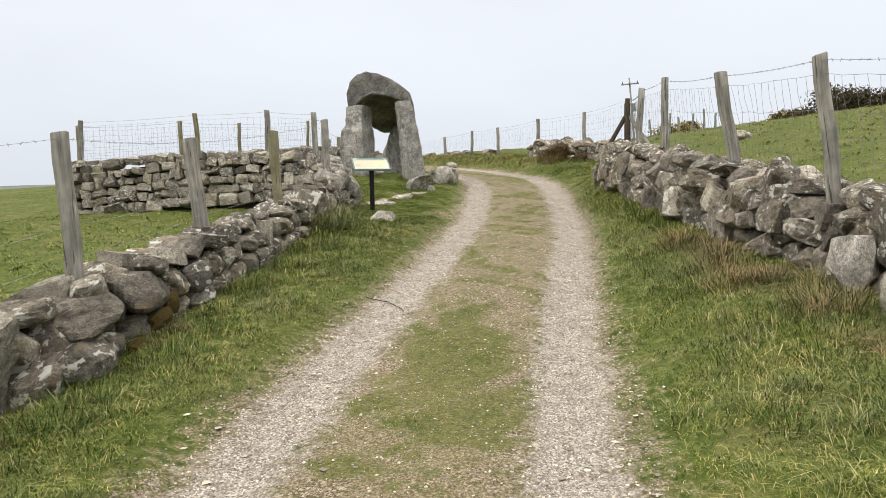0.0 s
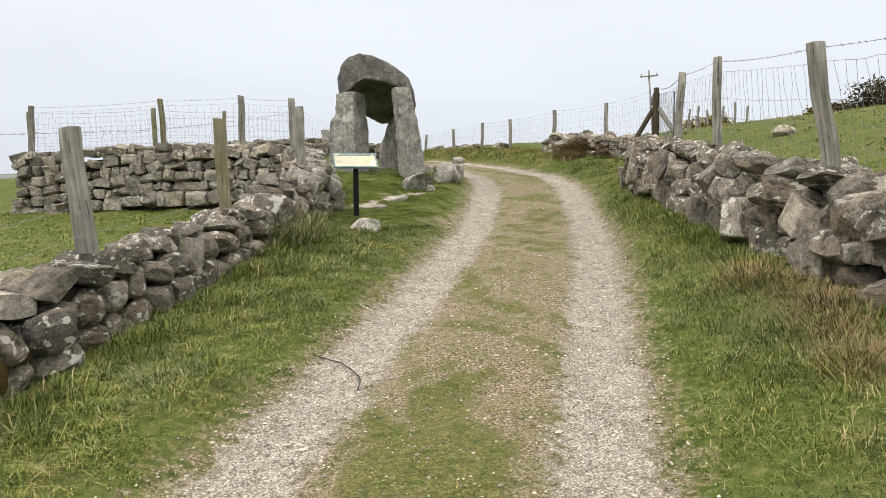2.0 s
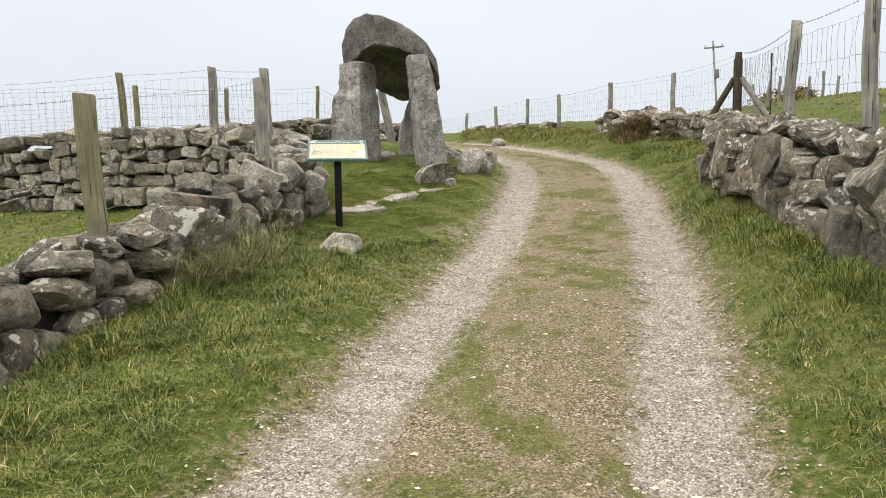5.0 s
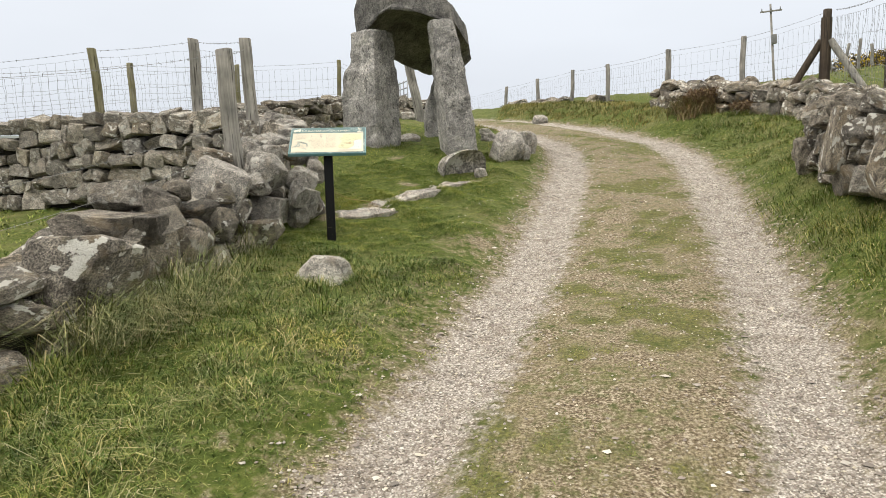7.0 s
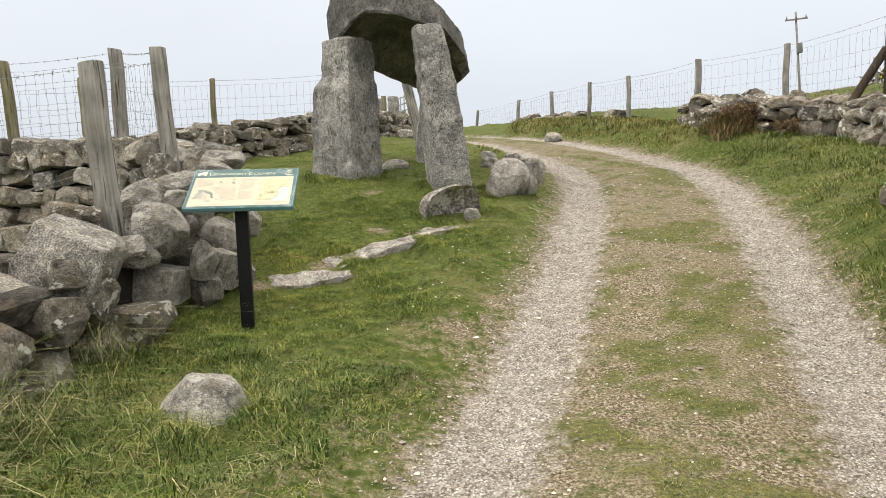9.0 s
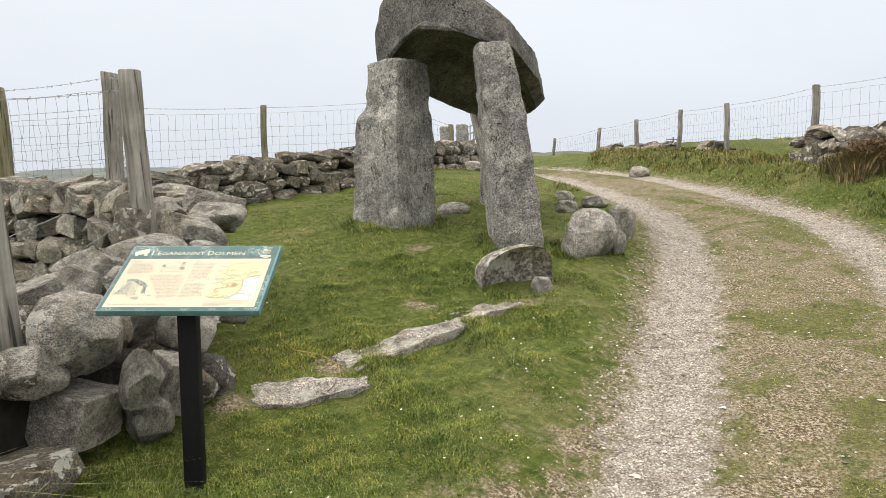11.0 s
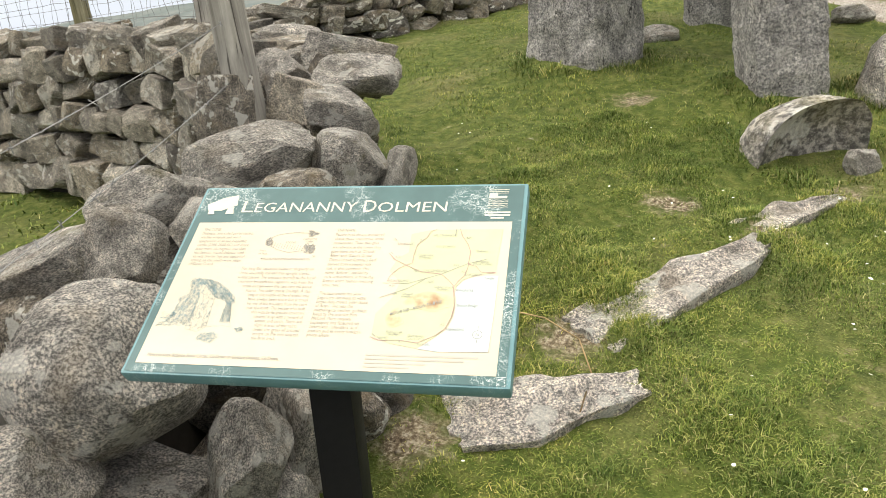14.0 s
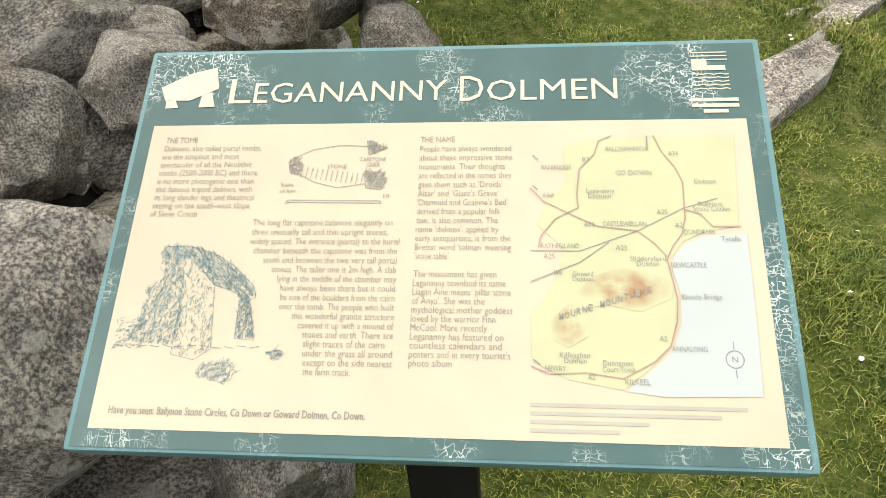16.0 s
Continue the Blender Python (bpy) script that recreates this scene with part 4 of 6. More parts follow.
def split_stone():
    """Half a boulder on edge: a round back and rim, and a hollow broken face that leans out."""
    rings = []
    for y, k, lean in ((0.06, 0.30, 0.3), (0.045, 0.62, 0.6), (0.012, 0.92, 1.0), (-0.005, 0.985, 1.0), (0.02, 1.0, 0.9), (0.10, 1.0, 0.6), (0.19, 0.93, 0.3), (0.26, 0.76, 0.1), (0.30, 0.45, 0.0)):
        ring = []
        for i in range(48):
            a = 2 * math.pi * i / 48
            c, t = math.cos(a), math.sin(a)
            px = 0.32 * math.copysign(abs(c) ** 0.8, c) * k
            pz = (0.36 * abs(t) ** 0.62 * (1 + 0.12 * c) if t > 0 else -0.16 * abs(t)) * k
            ring.append((px, y - 0.11 * lean * max(0.0, pz) / 0.36, pz))
        rings.append(ring)
    bm = loft_bm(rings)
    bmesh.ops.subdivide_edges(bm, edges=[e for e in bm.edges if e.calc_length() > 0.06], cuts=1, use_grid_fill=True)
    roughen(bm, 0.025, 0.018, 21)
    ob = part("boulder", bm, STONE_GREY, sharp=30)
    ob.matrix_world = pose(-0.47, 16.92, foot(-0.47, 16.92) - 0.03, 0, 0, 38)
    return tagged(ob, "split grey stone on edge with a hollow dark broken face", "boulder")


split_stone()


def kerb_slab(a, b, wide, tall, seed, label):
    """A long flat stone bedded in the turf, from a to b."""
    bm = bmesh.new()
    bmesh.ops.create_cube(bm, size=1.0)
    bmesh.ops.subdivide_edges(bm, edges=bm.edges[:], cuts=13, use_grid_fill=True)
    length = math.hypot(b[0] - a[0], b[1] - a[1])
    for v in bm.verts:
        x, y, z = v.co
        taper = (1.05 - 0.68 * (x + 0.5) ** 1.4 - 0.5 * max(0, -x - 0.38)) * (0.95 + 0.25 * noise.noise(Vector((x * 2.2, y, seed))))
        side = 1 if y > 0 else -1
        jag = 0.13 * noise.noise(Vector((x * 5.5, side * 3.0, seed * 1.7))) + 0.07 * noise.noise(Vector((x * 14, side * 5.0, seed)))
        crest = 0.025 * noise.noise(Vector((x * 3.0, y * 4.0, seed * 2.0))) if z > 0 else 0.0
        v.co = (x * length + 0.05 * noise.noise(Vector((y * 6, seed, 1.0))), y * wide * (taper + jag), z * tall + crest - 0.03 * abs(x))
    roughen(bm, 0.02, 0.02, seed)
    ob = part("kerb_stone", bm, STONE_KERB, sharp=30)
    cx, cy = (a[0] + b[0]) / 2, (a[1] + b[1]) / 2
    slope = math.degrees(math.atan2(foot(*b) - foot(*a), length))
    ob.matrix_world = pose(cx, cy, foot(cx, cy) - tall * 0.5 + 0.05, 9, -slope, math.degrees(math.atan2(b[1] - a[1], b[0] - a[0])))
    return tagged(ob, label, "kerb stone", "kerb stones round the lawn")


kerb_slab((-1.43, 14.42), (-0.93, 14.80), 0.30, 0.24, 2, "long pale lichen-crusted stone bedded in turf")
kerb_slab((-1.16, 15.02), (-0.64, 15.84), 0.29, 0.26, 3, "long pale pinkish stone bedded in turf")
kerb_slab((-0.72, 15.98), (-0.34, 16.47), 0.20, 0.20, 4, "narrow mossy pale stone bedded in turf")


# ---- fences ----
def post_bm(tall, w, d, seed, round_post=False, slant=0.0):
    rng = random.Random(seed)
    bm = bmesh.new()
    n = 12
    rings = []
    for k in range(9):
        z = tall * k / 8
        ring = []
        for i in range(n):
            a = 2 * math.pi * i / n + 0.26
            p = 2.2 if round_post else 7.0
            c, s = math.cos(a), math.sin(a)
            r = (abs(c) ** p + abs(s) ** p) ** (-1 / p) * (1 - 0.06 * k / 8) * (1 + rng.uniform(-.035, .035))
            x, y = c * r * w / 2, s * r * d / 2
            ring.append((x + 0.008 * math.sin(k * 1.3 + seed), y + 0.008 * math.cos(k * 1.7 + seed), z + (slant * x if k == 8 else 0)))
        rings.append(ring)
    c = np.mean(np.array(rings[-1]), 0)
    rings.append([tuple(c + (np.array(p) - c) * 0.86 + (0, 0, 0.008)) for p in rings[-1]])
    return loft_bm(rings)


def prism_mesh(name, segs, radius, material):
    """Many thin three-sided rods in one mesh."""
    a, b = np.array([s[0] for s in segs], float), np.array([s[1] for s in segs], float)
    d = b - a
    d /= np.maximum(np.linalg.norm(d, axis=1, keepdims=True), 1e-6)
    ref = np.where(np.abs(d[:, 2:3]) > 0.9, np.array([[1.0, 0, 0]]), np.array([[0, 0, 1.0]]))
    u = np.cross(d, ref)
    u /= np.linalg.norm(u, axis=1, keepdims=True)
    v = np.cross(d, u)
    vs = []
    for end in (a, b):
        for k in range(3):
            ang = 2 * math.pi * k / 3
            vs.append(end + radius * (math.cos(ang) * u + math.sin(ang) * v))
    co = np.stack(vs, 1).reshape(-1, 3)
    base = np.arange(len(segs))[:, None, None] * 6
    f = base + np.array([[0, 1, 4, 3], [1, 2, 5, 4], [2, 0, 3, 5]])[None]
    me = bpy.data.meshes.new(name)
    me.from_pydata(co.tolist(), [], f.reshape(-1, 4).tolist())
    me.materials.append(material)
    return me


def fence(name, label, posts, material, net=True, barbs=True, seed=1, size=(0.10, 0.09), net_top=0.88, net_low=0.12, extra=(), wire=0.0018):
    """Posts (x, y, foot z, height, lean along x, lean along y) with barbed strands and sheep netting between them."""
    rng = random.Random(seed)
    x0, y0, z0 = posts[0][:3]
    root = empty(name, pose(x0, y0, z0), label, "fence")
    off = Vector((x0, y0, z0))
    tops = []
    for i, (x, y, z, tall, lx, ly, *mat) in enumerate(posts):
        w = rng.uniform(0.92, 1.1)
        stand = pose(x, y, z, ly, lx, rng.uniform(-25, 25)) @ Matrix.Translation((0, 0, -0.35))
        if not mat or mat[0] is not None:
            ob = part("post", post_bm(tall + 0.35, size[0] * w, size[1] * w, seed * 10 + i, slant=rng.uniform(-.2, .2)), mat[0] if mat else material, root, sharp=45)
            ob.matrix_world = stand
        axis = stand.to_3x3() @ Vector((0, 0, 1))
        tops.append((Vector((x, y, z)), axis, tall))
    strands, barb, mesh_wire = [], [], []
    for (a, ax, ta), (b, bx, tb) in zip(tops, tops[1:]):
        span = (b - a).length
        n = max(6, int(span / 0.22))

        def at(f, h, sag=0.02):
            p = (a + ax * ta * h).lerp(b + bx * tb * h, f)
            return p + Vector((0, 0, -sag * 4 * f * (1 - f) * span * 0.5)) - off

        for h in (0.97, *extra):
            for k in range(n):
                strands.append((at(k / n, h), at((k + 1) / n, h)))
            if barbs:
                m = int(span / 0.12)
                for k in range(m):
                    p = at((k + rng.uniform(0.3, 0.7)) / m, h)
                    for _ in range(2):
                        q = Vector((rng.uniform(-1, 1), rng.uniform(-1, 1), rng.uniform(-1, 1))).normalized() * 0.014
                        barb.append((p - q, p + q))
        if net:
            rows = [net_low + (net_top - net_low) * f for f in (0, 0.15, 0.31, 0.49, 0.70, 1.0)]
            m = max(3, int(span / 0.15))
            jit = [[Vector((rng.uniform(-.012, .012), rng.uniform(-.012, .012), rng.uniform(-.008, .008))) for _ in rows] for _ in range(m + 1)]
            pts = [[at(k / m, h, 0.012) + jit[k][r] for r, h in enumerate(rows)] for k in range(m + 1)]
            for k in range(m + 1):
                for r in range(len(rows)):
                    if k < m:
                        mesh_wire.append((pts[k][r], pts[k + 1][r]))
                    if r + 1 < len(rows):
                        mid = pts[k][r].lerp(pts[k][r + 1], 0.5) + Vector((rng.uniform(-.014, .014), rng.uniform(-.014, .014), 0))
                        mesh_wire += [(pts[k][r], mid), (mid, pts[k][r + 1])]
    for nm, segs, r, lab in (("barbed_wire", strands + barb, wire * 1.2, "thin barbed wire strand"), ("wire_netting", mesh_wire, wire, "sagging galvanised sheep netting")):
        if segs:
            ob = new(nm, prism_mesh(nm, segs, r, WIRE))
            ob.parent = root
            ob["label"] = lab
    return root


fence("wire_fence", "weathered wooden posts with sagging wire along the low wall",
      [(-3.05, 1.2, 0.45, 1.1, 2, 0), (-2.6, 5.25, 0.85, 1.18, -3, 0), (-2.5, 7.75, 1.15, 1.05, -5, 2), (-2.29, 10.42, 1.42, 1.10, -2, 2, WOOD_MOSSY), (-2.06, 13.48, 1.86, 1.14, -1, 3), (-2.52, 15.02, 2.2, 1.05, -2, 0, None)],
      WOOD, net=False, seed=2, size=(0.13, 0.11), extra=(0.45, 0.25, 0.10), wire=0.0013)
fence("wire_fence", "wooden posts with barbed wire and sheep netting on the squared wall",
      [(-2.5, 15.02, 2.22, 1.10, -2, 3), (-3.77, 16.32, 2.45, 1.10, 0, 1), (-5.46, 16.88, 2.50, 1.08, -3, 0, WOOD_MOSSY), (-8.25, 17.12, 2.45, 1.05, 2, 0)],
      WOOD, seed=3, size=(0.12, 0.11))
fence("wire_fence", "wooden posts with sheep netting behind the boulder wall",
      [(-8.35, 17.3, 2.4, 1.0, 0, 0), (-7.1, 20.5, 2.75, 1.08, -2, 0), (-6.31, 23.46, 2.95, 1.12, 0, 0), (-4.5, 25.3, 3.05, 1.25, 1, 0), (-3.7, 27.1, 3.0, 0.9, 0, 0)],
      WOOD_MOSSY, seed=4, size=(0.10, 0.10), wire=0.0023)
fence("wire_fence", "leaning weathered posts with barbed wire and netting along the wall",
      [(3.0, 0.6, 0.75, 1.1, 3, 0), (3.16, 3.4, 1.05, 1.15, -3, 0), (3.2, 6.03, 1.36, 1.26, -7, 0), (3.3, 8.3, 1.62, 1.25, -12, 0), (3.43, 11.4, 1.92, 1.38, -1, 0), (3.57, 13.56, 2.2, 1.26, 3, 0), (5.15, 20.4, 3.0, 1.2, 2, 0, None)],
      WOOD, seed=5, size=(0.11, 0.105))
fence("wire_fence", "thin fence posts with wire netting along the brow of the bank",
      [(5.21, 20.9, 2.95, 1.3, 0, 0, WOOD_DARK), (4.48, 23.4, 3.05, 1.14, 0, 0), (3.22, 24.75, 3.0, 1.15, 0, 0), (2.18, 28.4, 3.15, 1.1, -1, 0), (1.25, 30.65, 3.2, 1.15, 2, 0), (0.19, 33.24, 3.25, 1.1, -1, 0), (-1.12, 36.12, 3.25, 1.1, 4, 0), (-3.0, 39.5, 3.2, 1.05, 4, 0)],
      WOOD, seed=6, size=(0.11, 0.10), wire=0.0018)


# ---- grass ----
def blades(name, xy, base_z, tall, wide, material, label, seed, lean=0.5, category="grass"):
    """Single grass blades, each bent to one side."""
    r = np.random.RandomState(seed)
    n = len(xy)
    edge = np.abs(xy[:, 0] - track_x(xy[:, 1]))
    h = tall * r.uniform(0.45, 1.25, n) * (0.45 + 0.55 * ramp01(edge, 1.1, 2.1)) * (1 + 0.35 * np.clip(wave(xy[:, 0], xy[:, 1], 3.3, 6.0), -1, 1))
    w = wide * r.uniform(0.7, 1.3, n)
    a = r.uniform(0, 2 * np.pi, n)
    b = a + r.uniform(-1, 1, n) + np.pi / 2
    bend = h * lean * r.uniform(0.2, 1.4, n)
    side = np.stack([np.cos(a), np.sin(a), np.zeros(n)], 1) * (w / 2)[:, None]
    go = np.stack([np.cos(b), np.sin(b), np.zeros(n)], 1)
    foot_p = np.column_stack([xy, base_z])
    midp = foot_p + go * (bend * 0.3)[:, None] + np.array([0, 0, 1]) * (h * 0.6)[:, None]
    tip = foot_p + go * bend[:, None] + np.array([0, 0, 1]) * (h * np.clip(1 - 0.25 * lean, 0.4, 1))[:, None]
    co = np.stack([foot_p - side, foot_p + side, midp + side * 0.75, midp - side * 0.75, tip], 1).reshape(-1, 3)
    me = bpy.data.meshes.new(name)
    me.vertices.add(n * 5)
    me.vertices.foreach_set("co", co.astype(np.float32).reshape(-1))
    base = (np.arange(n) * 5)[:, None]
    loops = (base + np.array([[0, 1, 2, 3, 3, 2, 4]])).reshape(-1)
    me.loops.add(n * 7)
    me.loops.foreach_set("vertex_index", loops.astype(np.int32))
    me.polygons.add(n * 2)
    me.polygons.foreach_set("loop_start", (np.arange(n)[:, None] * 7 + np.array([[0, 4]])).reshape(-1).astype(np.int32))
    me.update(calc_edges=True)
    me.validate()
    me.materials.append(material)
    return tagged(new(name, me), label, category, kind="stuff")


def verge_points(n, x_lo, x_hi, y_lo, y_hi, keep, seed, clump=0.5):
    """Random places, gathered loosely into tufts, where keep(x, y) gives a chance."""
    r = np.random.RandomState(seed)
    x, y = r.uniform(x_lo, x_hi, n), r.uniform(y_lo, y_hi, n)
    cx, cy = r.uniform(x_lo, x_hi, n // 25), r.uniform(y_lo, y_hi, n // 25)
    pick = r.randint(0, len(cx), n)
    to = r.uniform(0, 1, n) < clump
    x = np.where(to, cx[pick] + r.normal(0, 0.045, n), x)
    y = np.where(to, cy[pick] + r.normal(0, 0.045, n), y)
    ok = r.uniform(0, 1, n) < keep(x, y)
    return np.column_stack([x[ok], y[ok]])


def turf(x, y):
    d = np.abs(x - track_x(y))
    left, right = np.interp(y, smooth_y, LEFT_EDGE), np.interp(y, smooth_y, RIGHT_EDGE)
    inside = (x > left - 0.05) & (x < right + 0.1)
    return np.where(inside, ramp01(d + 0.13 * wave(x, y, 4.0, 2.0), 1.08, 1.6) * (1 - 0.9 * ramp01(bare(x, y), 0.25, 0.7)), 0)


def grow(name, pts, tall, wide, material, label, seed, lean=0.5, sink=0.01):
    return blades(name, pts, height(pts[:, 0], pts[:, 1]) - sink, tall, wide, material, label, seed, lean)


# short cropped turf of the lawn, longer grass on the verges
pts = verge_points(400000, -6.2, 1.2, 12.6, 24, lambda x, y: turf(x, y) * (x - track_x(y) < 0) * np.interp(y, [12, 17, 24], [1, 0.6, 0.3]), 1, 0.35)
grow("lawn_grass", pts, 0.034, 0.0036, GRASS_LAWN, "short cropped green lawn grass", 2, 1.3)
pts = verge_points(300000, -1.9, 0.9, 12.8, 17.3, lambda x, y: turf(x, y) * (x - track_x(y) < 0), 41, 0.25)
grow("lawn_grass", pts, 0.030, 0.0027, GRASS_LAWN, "dense short lawn grass by the kerb stones", 42, 1.0)
pts = verge_points(210000, -2.6, 0.9, 1.0, 13.2, lambda x, y: turf(x, y) * (x - track_x(y) < 0), 3, 0.5)
grow("verge_grass", pts, 0.07, 0.005, GRASS_GREEN, "tufted green verge grass", 4, 2.0)
pts = verge_points(330000, 0.6, 5.2, 1.0, 23, lambda x, y: turf(x, y) * (x - track_x(y) > 0) * np.interp(y, [1, 12, 23], [1, 0.8, 0.45]), 5, 0.55)
grow("verge_grass", pts, 0.075, 0.0046, GRASS_GREEN, "long tufted green verge grass", 6, 1.8)
pts = verge_points(60000, -1.0, 5.2, 23, 36, lambda x, y: turf(x, y), 7, 0.5)
grow("verge_grass", pts, 0.11, 0.012, GRASS_FIELD, "rough grass on the far bank", 8, 0.8)

# thin worn grass on the strip between the ruts
r_ = np.random.RandomState(19)
sy = r_.uniform(1.5, 24, 130000)
sd = r_.normal(0, 0.34, 130000)
sx = track_x(sy) + sd
keep = r_.uniform(0, 1, 130000) < 0.9 * strip_green(sx, sy) + 0.05
grow("track_grass", np.column_stack([sx, sy])[keep], 0.045, 0.0042, GRASS_GREEN, "thin worn grass between the ruts", 10, 1.3)

# fields beyond the walls
pts = verge_points(55000, -12, -2.2, 2.0, 17, lambda x, y: (x < np.interp(y, smooth_y, LEFT_EDGE) - 0.1) * 1.0, 11, 0.5)
grow("pasture_grass", pts, 0.055, 0.012, GRASS_LAWN, "grazed green pasture grass", 12, 2.0)
pts = verge_points(60000, 3.4, 30, 4.0, 46, lambda x, y: (x > np.interp(y, smooth_y, RIGHT_EDGE) + 0.15) * np.interp(x, [3, 10, 30], [1, 0.8, 0.4]), 13, 0.6)
grow("pasture_grass", pts, 0.065, 0.02, GRASS_FIELD, "rough hill pasture grass", 14, 2.4)


def tussocks(name, centres, per, spread, tall, wide, material, label, seed, lean=0.8):
    r = np.random.RandomState(seed)
    c = np.repeat(np.array(centres, float), per, 0)
    pts = c + r.normal(0, spread, c.shape)
    return grow(name, pts, tall, wide, material, label, seed, lean, 0.02)


r_ = np.random.RandomState(77)
tussocks("dry_tussock", [(2.72 + r_.normal(0, .13), y) for y in np.concatenate([r_.normal(5.9, 0.5, 9), r_.normal(7.6, 0.4, 8), r_.normal(4.2, 0.5, 6)])], 210, 0.10, 0.24, 0.005, GRASS_DRY, "dead brown grass tussocks against the rough wall", 21, 2.0)
tussocks("dry_tussock", [(max(2.2 + r_.normal(0, .25), track_x(y) + 1.5), y) for y in np.arange(2.0, 10.5, 0.5)], 120, 0.09, 0.16, 0.005, GRASS_RUSH, "pale dry grass tussocks on the bank", 22, 1.2)
tussocks("rush_clump", [(-1.82 + r_.normal(0, .12), y) for y in r_.normal(11.1, 0.6, 16)], 190, 0.11, 0.36, 0.0045, GRASS_RUSH, "tall pale green rushes at the wall's foot", 23, 1.9)
tussocks("moss_clump", [(-2.12 + r_.normal(0, .04), 5.9 + r_.normal(0, .25)) for _ in range(9)], 160, 0.05, 0.09, 0.006, GRASS_DRY, "orange-brown moss on the low wall's foot", 33, 0.8)
tussocks("wall_foot_grass", [(np.interp(y, [2, 13], [-2.2, -1.6]) + r_.normal(0, .06), y) for y in np.arange(2.2, 13, 0.16)], 90, 0.07, 0.16, 0.006, GRASS_GREEN, "longer grass along the low wall's foot", 24, 1.5)
tussocks("wall_foot_grass", [(2.85 + r_.normal(0, .08), y) for y in np.arange(3.0, 15.4, 0.16)], 90, 0.08, 0.17, 0.006, GRASS_GREEN, "longer grass along the rough wall's foot", 25, 1.5)
tussocks("dry_tussock", [(3.6 + r_.normal(0, .28), 23.0 + r_.normal(0, .35)) for _ in range(16)], 220, 0.10, 0.32, 0.012, GRASS_DRY, "brown heathery mound on the far wall", 26, 0.9)
tuft_at = [(x, y) for x, y in zip(r_.uniform(-2.2, 4.5, 2600), r_.uniform(1.5, 22, 2600)) if turf(x, y) > 0.6 and abs(x - track_x(y)) > 1.45 and (y < 12.4 or x > 1)]
tussocks("pale_tuft", tuft_at[:300], 45, 0.08, 0.12, 0.0045, GRASS_RUSH, "tufts of pale dry grass in the verges", 27, 2.2)
tussocks("green_tuft", tuft_at[420:640], 60, 0.06, 0.15, 0.006, GRASS_GREEN, "taller tufts of fresh green grass", 28, 1.5)


base_ring = [(cx + r * math.cos(a * 0.26), cy + r * math.sin(a * 0.26)) for cx, cy, r in ((-2.07, 18.55, 0.50), (-0.62, 17.92, 0.38), (-0.47, 16.98, 0.36), (0.02, 18.02, 0.30)) for a in range(24)]
tussocks("base_grass", base_ring, 60, 0.05, 0.085, 0.005, GRASS_GREEN, "longer grass round the feet of the standing stones", 44, 1.4)
kerb_edge = [(ax + (bx - ax) * f + o, ay + (by - ay) * f - o * 0.6) for (ax, ay), (bx, by), w in (((-1.43, 14.42), (-0.93, 14.80), 0.18), ((-1.20, 14.95), (-0.64, 15.84), 0.18), ((-0.72, 15.98), (-0.34, 16.47), 0.10))
             for f in np.linspace(-0.05, 1.02, 14) for o in (w * (1.1 - 0.8 * f), -w * (1.1 - 0.8 * f))]
tussocks("kerb_grass", kerb_edge, 45, 0.035, 0.045, 0.0045, GRASS_LAWN, "grass lapping over the bedded stones", 43, 1.2)


# ---- gravel ----
def gravel():
    r = np.random.RandomState(5)
    n = 52000
    y = 1.2 + 22 * r.uniform(0, 1, n) ** 1.25
    d = np.where(r.uniform(0, 1, n) < 0.62, np.sign(r.uniform(-1, 1, n)) * (0.86 + r.normal(0, 0.17, n)), np.where(r.uniform(0, 1, n) < 0.5, np.sign(r.uniform(-1, 1, n)) * r.normal(1.17, 0.10, n), r.uniform(-1.25, 1.25, n)))
    x = track_x(y) + d
    z = height(x, y)
    s = 0.003 + 0.009 * r.uniform(0, 1, n) ** 2.5 + 0.013 * r.uniform(0, 1, n) * (r.uniform(0, 1, n) > 0.972)
    s = np.where(r.uniform(0, 1, n) > 0.988, r.uniform(0.013, 0.026, n), s)
    u = np.array([[1, 0, 0], [0, 1, 0], [-1, 0, 0], [0, -1, 0], [0, 0, 0.7], [0, 0, -0.7]], float)
    co = u[None] * s[:, None, None] * r.uniform(0.6, 1.4, (n, 6, 1))
    co[..., 2] *= np.where(s > 0.0125, 0.40, 1.0)[:, None]
    a = r.uniform(0, 2 * np.pi, n)
    ca, sa = np.cos(a)[:, None], np.sin(a)[:, None]
    co = np.stack([co[..., 0] * ca - co[..., 1] * sa, co[..., 0] * sa + co[..., 1] * ca, co[..., 2]], -1)
    co = co + np.stack([x, y, z + s * 0.2], -1)[:, None]
    f = np.array([[0, 1, 4], [1, 2, 4], [2, 3, 4], [3, 0, 4], [1, 0, 5], [2, 1, 5], [3, 2, 5], [0, 3, 5]])
    me = bpy.data.meshes.new("gravel")
    me.from_pydata(co.reshape(-1, 3).tolist(), [], (np.arange(n)[:, None, None] * 6 + f[None]).reshape(-1, 3).tolist())
    g = Graph("gravel_chips", 0.9, 0.25)
    c = g.ramp(g.island(), [(0.0, (0.15, 0.135, 0.12)), (0.35, (0.28, 0.235, 0.205)), (0.7, (0.42, 0.39, 0.35)), (0.9, (0.56, 0.50, 0.40)), (1.0, (0.68, 0.65, 0.61))])
    me.materials.append(g.done(c))
    tagged(new("gravel", me), "loose pale grey stone chippings in the ruts", "gravel", kind="stuff")


gravel()


